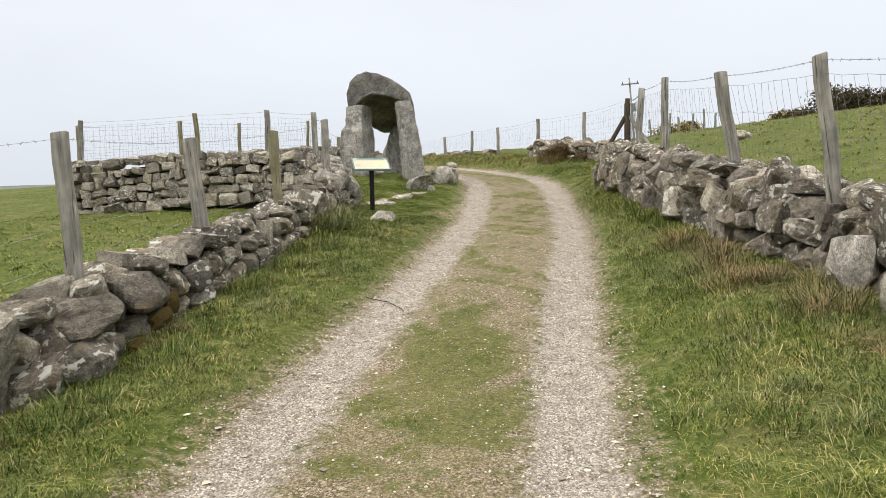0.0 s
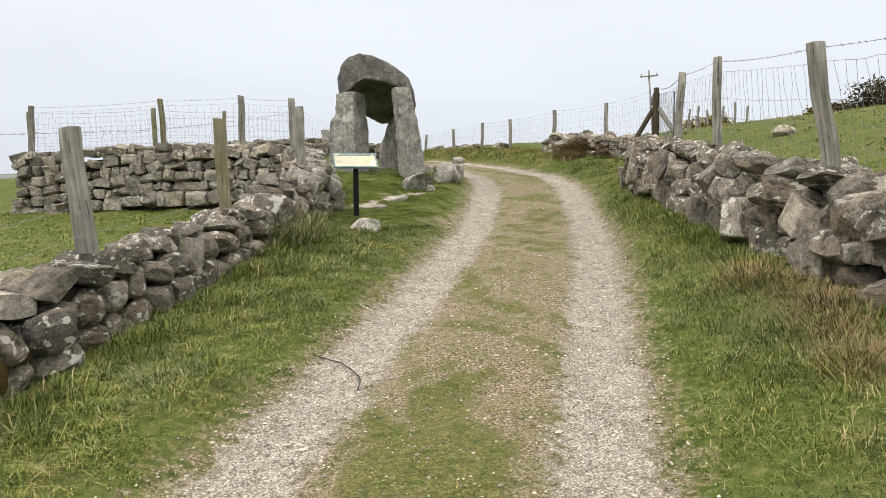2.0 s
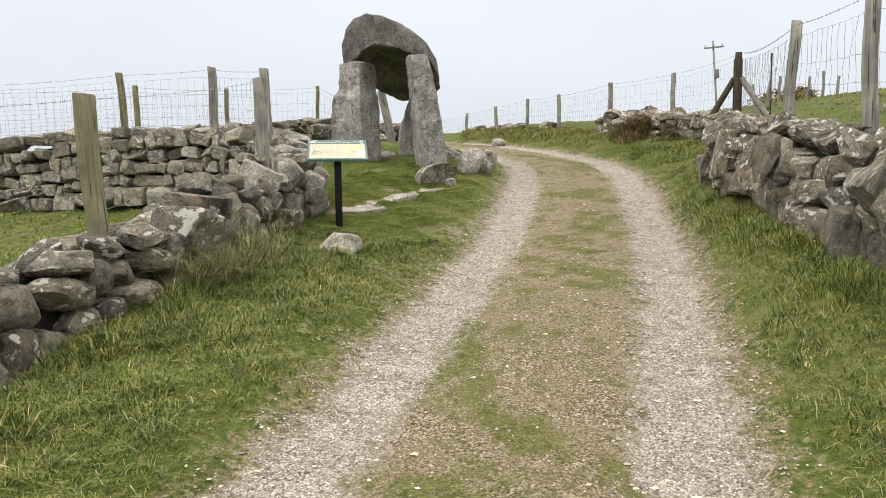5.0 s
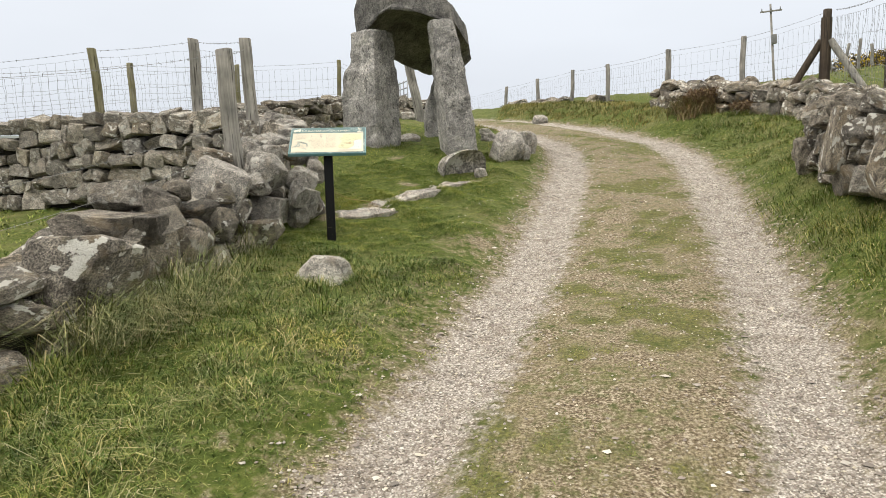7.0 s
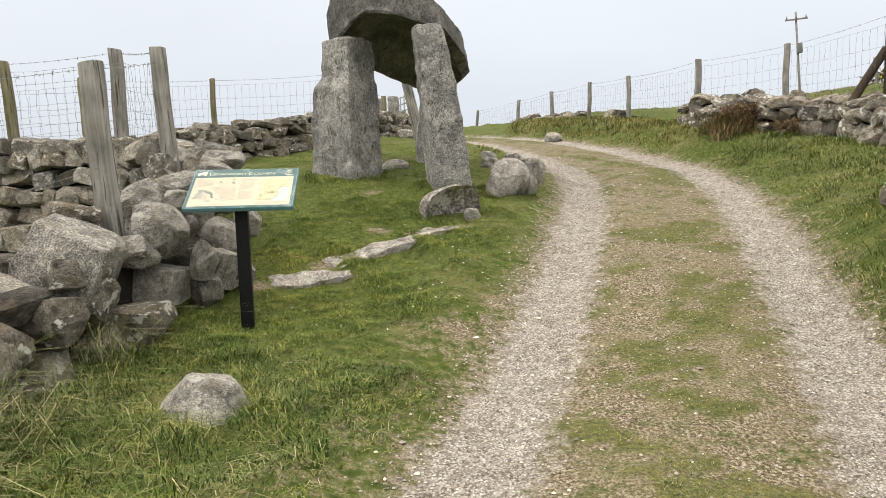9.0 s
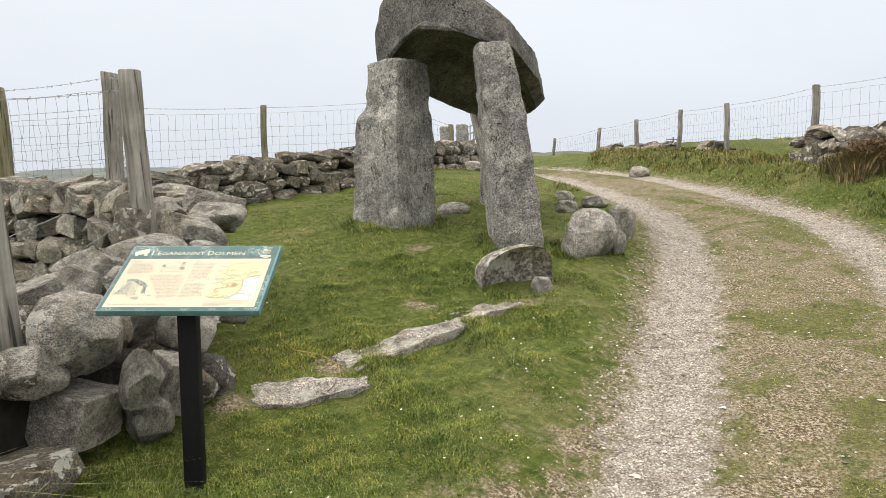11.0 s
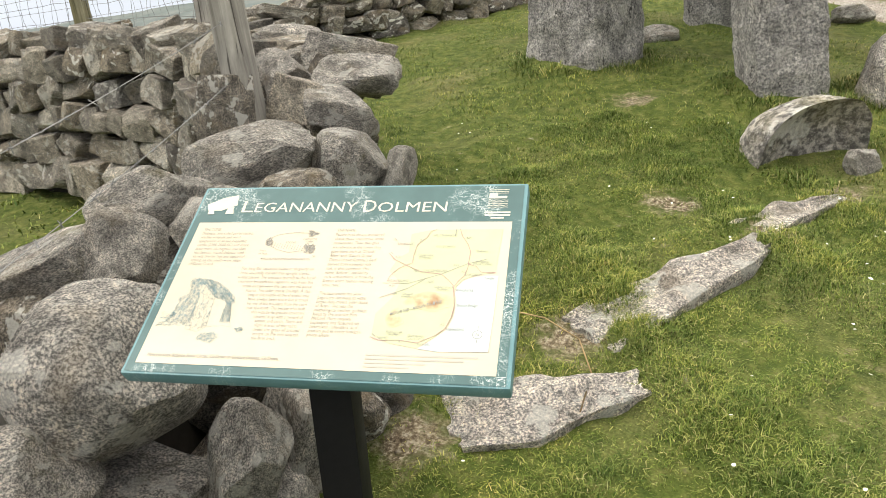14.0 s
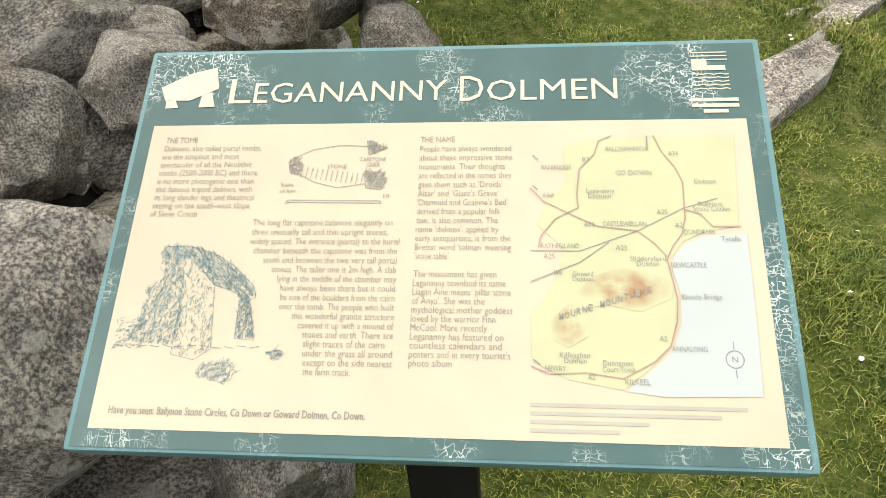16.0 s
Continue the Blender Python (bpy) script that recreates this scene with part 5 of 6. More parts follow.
# ---- daisies on the lawn, a cable end on the track ----
r_ = np.random.RandomState(9)
bm = bmesh.new()
for x, y in np.concatenate([np.column_stack([r_.normal(-0.1, 0.25, 60), r_.normal(15.3, 0.6, 60)]), np.column_stack([r_.uniform(-2.5, 0, 40), r_.uniform(13.5, 17.5, 40)])]):
    bmesh.ops.create_circle(bm, cap_ends=True, segments=7, radius=0.006, matrix=pose(x, y, foot(x, y) + 0.035, r_.uniform(-25, 25), r_.uniform(-25, 25)))
tagged(part("daisies", bm, plain("white_petal", (0.75, 0.75, 0.70), 0.8), smooth=False), "scattered small white daisies on the lawn", "flower", kind="stuff")
bm = bmesh.new()
cable = [(-0.79, 7.52), (-0.67, 7.48), (-0.57, 7.43), (-0.48, 7.32), (-0.41, 7.17), (-0.39, 7.05), (-0.39, 6.91)]
for a, b in zip(cable, cable[1:]):
    tube(bm, (*a, foot(*a) + 0.012), (*b, foot(*b) + 0.012), 0.0042, 6)
tagged(part("cable_end", bm, plain("black_cable_sheath", (0.02, 0.02, 0.02), 0.5)), "thin curved black cable end lying on gravel", "cable")

bm = bmesh.new()
stalk = [(-1.7, 15.23), (-1.61, 15.07), (-1.48, 14.99), (-1.31, 15.0), (-1.17, 14.93), (-1.09, 14.78), (-1.07, 14.56)]
for a, b in zip(stalk, stalk[1:]):
    tube(bm, (*a, foot(*a) + 0.05), (*b, foot(*b) + 0.05), 0.0028, 5)
tagged(part("dry_stalk", bm, GRASS_DRY), "long bent dry stalk lying over a bedded stone", "plant stalk")


# ---- information board ----
BOARD_W, BOARD_H = 0.655, 0.432
TOMB_TEXT = [
    ('THE TOMB', -0.2889, 0.0967, 0.0351),
    ('Dolmens, also called portal tombs,', -0.2888, 0.0869, 0.1045),
    ('are the simplest and most', -0.2894, 0.0773, 0.0831),
    ('spectacular of all the Neolithic', -0.2893, 0.0678, 0.0976),
    ('tombs (2500-2000 BC) and there', -0.2892, 0.0583, 0.1048),
    ('is no more photogenic one than', -0.2892, 0.0489, 0.1021),
    ('this famous tripod dolmen, with', -0.2891, 0.0396, 0.1016),
    ('its long slender legs and theatrical', -0.2884, 0.0304, 0.1046),
    ('setting on the south-west slope', -0.2889, 0.0213, 0.1017),
    ('of Slieve Croob', -0.2895, 0.0123, 0.0495),
]
CAPSTONE_TEXT = [
    ('The long flat capstone balances elegantly on', -0.181, 0.0028, 0.1402),
    ('three unusually tall and thin upright stones,', -0.1807, -0.0072, 0.1362),
    ('widely spaced. The entrance (portal) to the burial', -0.1809, -0.0171, 0.1481),
    ('chamber beneath the capstone was from the', -0.176, -0.0268, 0.1417),
    ('south end between the two very tall portal', -0.165, -0.0365, 0.1308),
    ('stones. The taller one is 2m high. A slab', -0.1553, -0.046, 0.1212),
    ('lying in the middle of the chamber may', -0.1485, -0.0554, 0.1151),
    ('have always been there but it could', -0.1445, -0.0647, 0.1107),
    ('be one of the boulders from the cairn', -0.1432, -0.074, 0.1095),
    ('over the tomb. The people who built', -0.1431, -0.0831, 0.1095),
    ('this wonderful granite structure', -0.13, -0.0921, 0.097),
    ('covered it up with a mound of', -0.123, -0.101, 0.0901),
    ('stones and earth. There are', -0.1176, -0.1098, 0.0849),
    ('slight traces of the cairn', -0.116, -0.1185, 0.0761),
    ('under the grass all around', -0.1155, -0.1272, 0.083),
    ('except on the side nearest', -0.1144, -0.1358, 0.0825),
    ('the farm track.', -0.1134, -0.1443, 0.0441),
]
NAME_TEXT = [
    ('THE NAME', -0.0184, 0.0945, 0.0352),
    ('People have always wondered', -0.0184, 0.0841, 0.0918),
    ('about these impressive stone', -0.0183, 0.0739, 0.0929),
    ('monuments. Their thoughts', -0.0182, 0.0638, 0.0857),
    ('are reflected in the names they', -0.0182, 0.0538, 0.0919),
    ("gave them such as 'Druids'", -0.0181, 0.0439, 0.0831),
    ("Altar' and 'Giant's Grave'", -0.018, 0.0341, 0.0793),
    ("'Diarmuid and Grainne's Bed'", -0.018, 0.0244, 0.0882),
    ('derived from a popular folk', -0.0179, 0.0148, 0.0811),
    ('tale, is also common. The', -0.0179, 0.0053, 0.0791),
    ("name 'dolmen', applied by", -0.0178, -0.0041, 0.0797),
    ('early antiquarians, is from the', -0.0178, -0.0134, 0.0911),
    ("Breton word 'tolmen' meaning", -0.0177, -0.0226, 0.0917),
    ("'stone table'.", -0.0176, -0.0317, 0.034),
    ('The monument has given', -0.0175, -0.0497, 0.0781),
    ('Legananny townland its name', -0.0175, -0.0586, 0.0866),
    ("Liagán Áine means 'pillar stone", -0.0174, -0.0673, 0.0913),
    ("of Anya'. She was the", -0.0174, -0.076, 0.0675),
    ('mythological mother goddess', -0.0173, -0.0846, 0.0929),
    ('loved by the warrior Finn', -0.0173, -0.0932, 0.0776),
    ('McCool. More recently', -0.0172, -0.1016, 0.07),
    ('Legananny has featured on', -0.0172, -0.11, 0.085),
    ('countless calendars and', -0.0171, -0.1182, 0.0835),
    ("posters and in every tourist's", -0.0171, -0.1265, 0.0911),
    ('photo album', -0.017, -0.1346, 0.0392),
]
FOOT_TEXT = [
    ('Have you seen: Ballynoe Stone Circles, Co Down or Goward Dolmen, Co Down.', -0.2893, -0.1825, 0.2369),
]
MAP_TEXT = [
    ('BALLYNAHINCH', 0.166, 0.0824, 0.0389),
    ('CO DOWN', 0.1742, 0.056, 0.0341),
    ('BANBRIDGE', 0.1031, 0.0623, 0.0287),
    ('Legananny', 0.1459, 0.0367, 0.0264),
    ('Dolmen', 0.1474, 0.0312, 0.0215),
    ('CASTLEWELLAN', 0.1598, 0.0021, 0.0405),
    ('RATHFRILAND', 0.1021, -0.0204, 0.0354),
    ('DUNDRUM', 0.2341, -0.0061, 0.0273),
    ('Tyrella', 0.2669, -0.0129, 0.0173),
    ('NEWCASTLE', 0.2199, -0.0388, 0.0314),
    ('Bloody Bridge', 0.2272, -0.0692, 0.0349),
    ('ANNALONG', 0.2149, -0.1171, 0.0301),
    ('KILKEEL', 0.1733, -0.1467, 0.0213),
    ('NEWRY', 0.1045, -0.1363, 0.0183),
    ('Goward', 0.1306, -0.0479, 0.0186),
    ('Dolmen', 0.1305, -0.0529, 0.0186),
    ('Kilfeaghan', 0.1176, -0.124, 0.0263),
    ('Dolmen', 0.1215, -0.129, 0.0193),
    ('Dunnaman', 0.155, -0.1305, 0.0259),
    ('Court Tomb', 0.1543, -0.1361, 0.0283),
    ('Slidderyford', 0.1833, -0.0327, 0.0324),
    ('Dolmen', 0.1893, -0.0377, 0.0199),
    ('Ballynoe', 0.2494, 0.0229, 0.0219),
    ('Stone Circles', 0.2443, 0.0177, 0.0333),
    ('A50', 0.1035, 0.0321, 0.0109),
    ('A25', 0.2105, 0.0143, 0.01),
    ('A50', 0.1423, 0.0016, 0.01),
    ('A25', 0.1709, -0.0221, 0.0104),
    ('A2', 0.2263, 0.0008, 0.0068),
    ('A2', 0.2047, -0.1081, 0.0069),
    ('A25', 0.1042, -0.0307, 0.0105),
    ('B7', 0.143, 0.0707, 0.0066),
    ('B8', 0.114, -0.0469, 0.0068),
    ('A24', 0.2253, 0.0767, 0.0097),
    ('A2', 0.1413, -0.1432, 0.0064),
    ('Dolmen', 0.2477, 0.0463, 0.02),
]
RANGE_TEXT = [
    ('M', 0.1176, -0.0897, 0.004),
    ('O', 0.1228, -0.088, 0.0041),
    ('U', 0.1281, -0.0862, 0.0041),
    ('R', 0.1334, -0.0845, 0.004),
    ('N', 0.1387, -0.0828, 0.004),
    ('E', 0.144, -0.081, 0.004),
    ('M', 0.1545, -0.0775, 0.0041),
    ('O', 0.1598, -0.0758, 0.0041),
    ('U', 0.1651, -0.074, 0.0041),
    ('N', 0.1704, -0.0722, 0.0041),
    ('T', 0.1757, -0.0705, 0.0041),
    ('A', 0.181, -0.0687, 0.0041),
    ('I', 0.1864, -0.067, 0.004),
    ('N', 0.1917, -0.0652, 0.004),
    ('S', 0.197, -0.0635, 0.004),
]
ROAD_A2 = [(0.2126, 0.0997), (0.2191, 0.0818), (0.2309, 0.0642), (0.2371, 0.0476), (0.2364, 0.0236), (0.2365, 0.0118), (0.2321, -0.0055), (0.2229, -0.018), (0.2168, -0.031), (0.2198, -0.0476), (0.2232, -0.0692), (0.2212, -0.0903), (0.2142, -0.112), (0.1997, -0.1264), (0.1721, -0.1417), (0.1405, -0.1373), (0.1085, -0.1388), (0.0921, -0.132)]
ROAD_A50 = [(0.092, 0.0425), (0.1045, 0.0284), (0.1287, 0.0152), (0.155, 0.0021), (0.1917, -0.0026), (0.2065, -0.0152), (0.217, -0.0282)]
ROAD_B7 = [(0.1722, 0.0997), (0.1592, 0.094), (0.1548, 0.0794), (0.1395, 0.0626), (0.1367, 0.0361), (0.1374, 0.0211), (0.1276, 0.0163), (0.1152, 0.0093), (0.1017, -0.0083), (0.0995, -0.0198)]
ROAD_A25 = [(0.0921, -0.0227), (0.1374, -0.0232), (0.1917, -0.0026), (0.2351, 0.0206), (0.2674, 0.0311)]
ROAD_B8 = [(0.0921, -0.0537), (0.1382, -0.034), (0.165, -0.0141)]
ROAD_EAST = [(0.236, 0.0195), (0.2503, 0.0147), (0.2606, 0.0019), (0.2857, 0.0019)]
LAND = [(0.1245, 0.0881), (0.1582, 0.0979), (0.2136, 0.0991), (0.29, 0.0999), (0.2843, 0.003), (0.2513, -0.0038), (0.2325, -0.0129), (0.2211, -0.0282), (0.2175, -0.0366), (0.2236, -0.0638), (0.222, -0.0929), (0.2152, -0.112), (0.1995, -0.1289), (0.1716, -0.1516), (0.1257, -0.1435), (0.0936, -0.1279), (0.0921, -0.0863), (0.1144, -0.0536), (0.1228, -0.0198), (0.099, 0.0034), (0.11, 0.0333), (0.1265, 0.0454)]
SEA = [(0.2906, -0.0056), (0.2899, -0.0845), (0.2877, -0.1544), (0.2073, -0.1568), (0.174, -0.1525), (0.2018, -0.1304), (0.218, -0.1135), (0.2252, -0.0903), (0.2266, -0.0638), (0.2212, -0.0421), (0.2232, -0.0282), (0.2344, -0.0152), (0.2536, -0.0067)]
MOUND_1 = [(0.14, -0.0644), (0.1532, -0.0506), (0.1741, -0.0422), (0.1994, -0.0477), (0.2143, -0.0531), (0.2109, -0.0666), (0.1877, -0.0775), (0.1627, -0.0723), (0.1473, -0.0751)]
MOUND_2 = [(0.114, -0.0914), (0.1269, -0.0779), (0.1369, -0.0859), (0.139, -0.1016), (0.1263, -0.1095), (0.1163, -0.1044)]
LOGO_CAP = [(-0.3071, 0.1664), (-0.2753, 0.184), (-0.2478, 0.1914), (-0.2419, 0.1636), (-0.2721, 0.1492), (-0.3, 0.1497)]
LOGO_LEG1 = [(-0.2986, 0.149), (-0.2879, 0.1495), (-0.2836, 0.1402), (-0.298, 0.1397)]
LOGO_LEG2 = [(-0.2595, 0.1561), (-0.2487, 0.1594), (-0.2431, 0.1408), (-0.2611, 0.1405)]
DRAW_CAP = [(-0.2691, -0.0273), (-0.2642, -0.0201), (-0.2382, -0.0201), (-0.214, -0.0272), (-0.1889, -0.0424), (-0.1692, -0.0618), (-0.1666, -0.0719), (-0.1775, -0.0765), (-0.1879, -0.0664), (-0.2091, -0.0597), (-0.2358, -0.0331), (-0.2616, -0.0332)]
DRAW_LEFT = [(-0.2685, -0.0332), (-0.2494, -0.0308), (-0.2414, -0.0495), (-0.2384, -0.0892), (-0.2382, -0.1192), (-0.278, -0.1181), (-0.2853, -0.115), (-0.2785, -0.0896), (-0.276, -0.0612), (-0.263, -0.0554)]
DRAW_FRONT = [(-0.2451, -0.0296), (-0.2208, -0.0307), (-0.2089, -0.0609), (-0.203, -0.1215), (-0.2178, -0.1323), (-0.2405, -0.1273), (-0.2406, -0.0892), (-0.2414, -0.0553)]
DRAW_BACK = [(-0.1822, -0.0748), (-0.1727, -0.0719), (-0.1633, -0.113), (-0.1818, -0.1116)]
DRAW_GRASS = [(-0.2115, -0.1374), (-0.1829, -0.1318), (-0.1755, -0.1447), (-0.1844, -0.1552), (-0.2148, -0.149)]
DRAW_ROCK = [(-0.1519, -0.125), (-0.1393, -0.1196), (-0.1352, -0.1301), (-0.1467, -0.1313)]
PLAN_A = [(-0.1471, 0.079), (-0.1382, 0.0698), (-0.1416, 0.0588), (-0.1502, 0.0615), (-0.1528, 0.0732)]
PLAN_B = [(-0.0735, 0.0972), (-0.0534, 0.0883), (-0.0703, 0.0807)]
PLAN_C = [(-0.0739, 0.0614), (-0.0548, 0.0612), (-0.0511, 0.0498), (-0.0556, 0.0417), (-0.0706, 0.0437)]
PLAN_RIM = [(-0.1464, 0.0783), (-0.1285, 0.0873), (-0.0995, 0.0922), (-0.0729, 0.0906)]
PLAN_RIM2 = [(-0.1399, 0.0588), (-0.1243, 0.0504), (-0.1004, 0.0439), (-0.0721, 0.0481)]
SCALE_BAR = [(-0.1485, 0.0304), (-0.0546, 0.0293), (-0.0544, 0.0268), (-0.1482, 0.0279)]
TITLE = [
    ('L', -0.2288, 0.1448, 0.0243),
    ('EGANANNY', -0.2015, 0.145, 0.2076),
    ('D', 0.0196, 0.1435, 0.0246),
    ('OLMEN', 0.0477, 0.1437, 0.133),
]

SIGN_POST = (-1.28, 13.66)
sign = empty("information_board", pose(*SIGN_POST, foot(*SIGN_POST), 0, 0, 15.6), "teal-framed cream information panel on a black post", "information sign")


def teal_material(name, colour, scratches):
    """Sun-faded teal print with fine white scratches."""
    g = Graph(name, 0.42, 0.4)
    c = g.mix(0.6, colour, g.ramp(g.noise(18.0, 5), [(0.3, tuple(v * 0.85 for v in colour)), (0.7, tuple(v * 1.2 for v in colour))]))
    lines = None
    for scale, squash in ((22.0, (1.0, 3.0, 1.0)), (30.0, (2.6, 0.8, 1.0)), (26.0, (1.7, 1.9, 1.0))):
        n = g.noise(scale, 2, g.mapped(squash), 0.7)
        thin = g.math("LESS_THAN", g.math("ABSOLUTE", g.math("SUBTRACT", n, 0.5)), 0.0075)
        lines = thin if lines is None else g.math("MAXIMUM", lines, thin)
    lines = g.math("MULTIPLY", lines, g.step(g.noise(9.0, 5), 0.50, 0.62))
    c = g.mix(g.math("MULTIPLY", lines, scratches), c, (0.62, 0.68, 0.66))
    return g.done(c, g.bump(g.noise(140.0, 3), 0.05, 0.001))


def print_material(name, colour, vary=0.10):
    g = Graph(name, 0.45, 0.35)
    lo, hi = tuple(v * (1 - vary) for v in colour), tuple(v * (1 + vary * 0.5) for v in colour)
    return g.done(g.ramp(g.noise(14.0, 5), [(0.3, lo), (0.7, hi)]))


SIGN_EDGE = teal_material("pale_teal_frame", (0.115, 0.235, 0.255), 0.25)
SIGN_TEAL = teal_material("faded_teal_print", (0.055, 0.115, 0.115), 0.8)
SIGN_CREAM = print_material("cream_print", (0.555, 0.49, 0.372), 0.06)
SIGN_PALE = print_material("pale_lettering", (0.58, 0.56, 0.46))
SIGN_INK = print_material("faded_grey_ink", (0.27, 0.262, 0.235))
SIGN_SKETCH = print_material("blue_grey_sketch_ink", (0.15, 0.26, 0.29), 0.4)
SIGN_LINE = print_material("red_brown_map_line", (0.40, 0.25, 0.23))
SIGN_LAND = print_material("pale_green_map_land", (0.49, 0.50, 0.315), 0.08)
SIGN_SEA = print_material("pale_blue_map_sea", (0.455, 0.50, 0.49), 0.04)


def spread(outline, k):
    """An outline scaled about its middle."""
    p = np.array(outline)
    c = (p.min(0) + p.max(0)) / 2
    return [tuple(c + (q - c) * k) for q in p]


def hill_print(name, outline):
    """Blotchy brown hill shading that fades out into the map's land colour."""
    g = Graph(name, 0.45, 0.35)
    p = np.array(outline)
    c, r = (p.min(0) + p.max(0)) / 2, (p.max(0) - p.min(0)) / 2
    m = g.tree.nodes.new("ShaderNodeMapping")
    m.inputs["Scale"].default_value = (1 / r[0], 1 / r[1], 0)
    m.inputs["Location"].default_value = (-c[0] / r[0], -c[1] / r[1], 0)
    g.link(g.coord, m.inputs["Vector"])
    far = g.tree.nodes.new("ShaderNodeVectorMath")
    far.operation = "LENGTH"
    g.link(m.outputs[0], far.inputs[0])
    body = g.math("MULTIPLY", g.step(far.outputs["Value"], 1.0, 0.40), g.step(g.noise(30.0, 5), 0.36, 0.60))
    return g.done(g.mix(body, (0.49, 0.50, 0.315), (0.33, 0.18, 0.09)))


SIGN_HILL_1, SIGN_HILL_2 = hill_print("brown_map_hills", spread(MOUND_1, 1.22)), hill_print("brown_map_foothills", spread(MOUND_2, 1.35))
SIGN_BLACK = plain("black_painted_post", (0.006, 0.006, 0.0065), 0.6, 0.2, 60, 0.3)

panel_m = sign.matrix_world.inverted() @ (pose(-1.2923, 13.7215, 2.222, 0, 0, 13.8) @ pose(0, 0, 0, 31.0) @ pose(0, 0, 0, 0, 0, -0.65) @ Matrix.Diagonal((1.02, 1.03, 1, 1)))
rod_top = (panel_m @ Vector((0, -0.02, -0.055)))
rod = part("post", box_bm(0.078, 0.06, rod_top.z + 0.3, 0.004, (0, 0, (rod_top.z - 0.3) / 2)), SIGN_BLACK, sign, "square black post", sharp=30)
bracket = part("bracket", box_bm(0.16, 0.18, 0.012, 0.002, (0, -0.01, -0.036)), SIGN_BLACK, sign, "black fixing plate", sharp=30)
bracket.matrix_basis = panel_m
panel = part("panel", box_bm(BOARD_W, BOARD_H, 0.03, 0.005, (0, 0, -0.0155)), SIGN_EDGE, sign, "pale teal board edge", sharp=30)
panel.matrix_basis = panel_m


def flat_part(name, outline, z, material, label=""):
    bm = bmesh.new()
    bm.faces.new([bm.verts.new((x, y, z)) for x, y in outline])
    bmesh.ops.triangulate(bm, faces=bm.faces[:])
    bmesh.ops.recalc_face_normals(bm, faces=bm.faces[:])
    if bm.faces[:] and bm.faces[0].normal.z < 0:
        bmesh.ops.reverse_faces(bm, faces=bm.faces[:])
    return part(name, bm, material, panel, label, smooth=False)


def rect(x0, y0, x1, y1):
    return [(x0, y0), (x1, y0), (x1, y1), (x0, y1)]


def ribbon_part(name, lines, wide, z, material, label=""):
    """Drawn lines of one width."""
    bm = bmesh.new()
    if len(lines) == 1:
        p = np.array(lines[0], float)
        t = np.gradient(p, axis=0)
        t /= np.maximum(np.linalg.norm(t, axis=1, keepdims=True), 1e-6)
        n = np.stack([t[:, 1], -t[:, 0]], 1) * wide / 2
        rows = [(bm.verts.new((*(q - m), z)), bm.verts.new((*(q + m), z))) for q, m in zip(p, n)]
        for (a0, a1), (b0, b1) in zip(rows, rows[1:]):
            bm.faces.new((a0, a1, b1, b0))
        lines = []
    for pts in lines:
        for (ax, ay), (bx, by) in zip(pts, pts[1:]):
            n = Vector((by - ay, ax - bx))
            if n.length < 1e-5:
                continue
            n = n.normalized() * wide / 2
            bm.faces.new([bm.verts.new((px, py, z)) for px, py in ((ax - n.x, ay - n.y), (ax + n.x, ay + n.y), (bx + n.x, by + n.y), (bx - n.x, by - n.y))])
    bmesh.ops.recalc_face_normals(bm, faces=bm.faces[:])
    for f in bm.faces:
        if f.normal.z < 0:
            f.normal_flip()
    return part(name, bm, material, panel, label, smooth=False)


def text_part(name, lines, size, z, material, label="", bold=0.0, tall=None):
    """Lines of print, each fitted to its width."""
    bm = bmesh.new()
    for words, x, y, wide in lines:
        cu = bpy.data.curves.new("print", "FONT")
        cu.body, cu.size, cu.resolution_u, cu.offset = words, size, 2, bold
        ob = new("print", cu)
        me = bpy.data.meshes.new_from_object(ob)
        bpy.data.objects.remove(ob)
        co = np.zeros(len(me.vertices) * 3)
        me.vertices.foreach_get("co", co)
        co = co.reshape(-1, 3)
        if len(co) == 0:
            continue
        lo, hi = co[:, 0].min(), co[:, 0].max()
        me.transform(Matrix.Translation((x, y, z)) @ Matrix.Diagonal((wide / max(hi - lo, 1e-4), 1, 1, 1)) @ Matrix.Translation((-lo, 0, 0)))
        bm.from_mesh(me)
        bpy.data.meshes.remove(me)
    return part(name, bm, material, panel, label, smooth=False)


flat_part("print_border", rect(-0.3205, -0.212, 0.320, 0.209), 0.0006, SIGN_TEAL, "scratched dark teal print")
flat_part("cream_sheet", rect(-0.306, -0.196, 0.304, 0.1183), 0.0012, SIGN_CREAM, "faded cream printed sheet")
flat_part("map_land", LAND, 0.0018, SIGN_LAND, "pale green map")
flat_part("map_sea", SEA, 0.0020, SIGN_SEA, "pale blue sea")
flat_part("hill_shading", spread(MOUND_1, 1.22), 0.0022, SIGN_HILL_1, "brown hill shading")
flat_part("hill_shading", spread(MOUND_2, 1.35), 0.0022, SIGN_HILL_2, "brown hill shading")
for k, line in enumerate((ROAD_A2, ROAD_A50, ROAD_B7, ROAD_EAST)):
    ribbon_part("map_road", [line], 0.0011, 0.0026 + k * 0.0001, SIGN_LINE, "thin red-brown road")
for k, line in enumerate((ROAD_A25, ROAD_B8)):
    ribbon_part("map_road", [line], 0.0009, 0.0024 + k * 0.0001, SIGN_INK, "thin grey road")
for line, size in zip(TITLE, (0.045, 0.036, 0.045, 0.036)):
    text_part("title_lettering", [line], size, 0.0014, SIGN_PALE, "pale lettering")
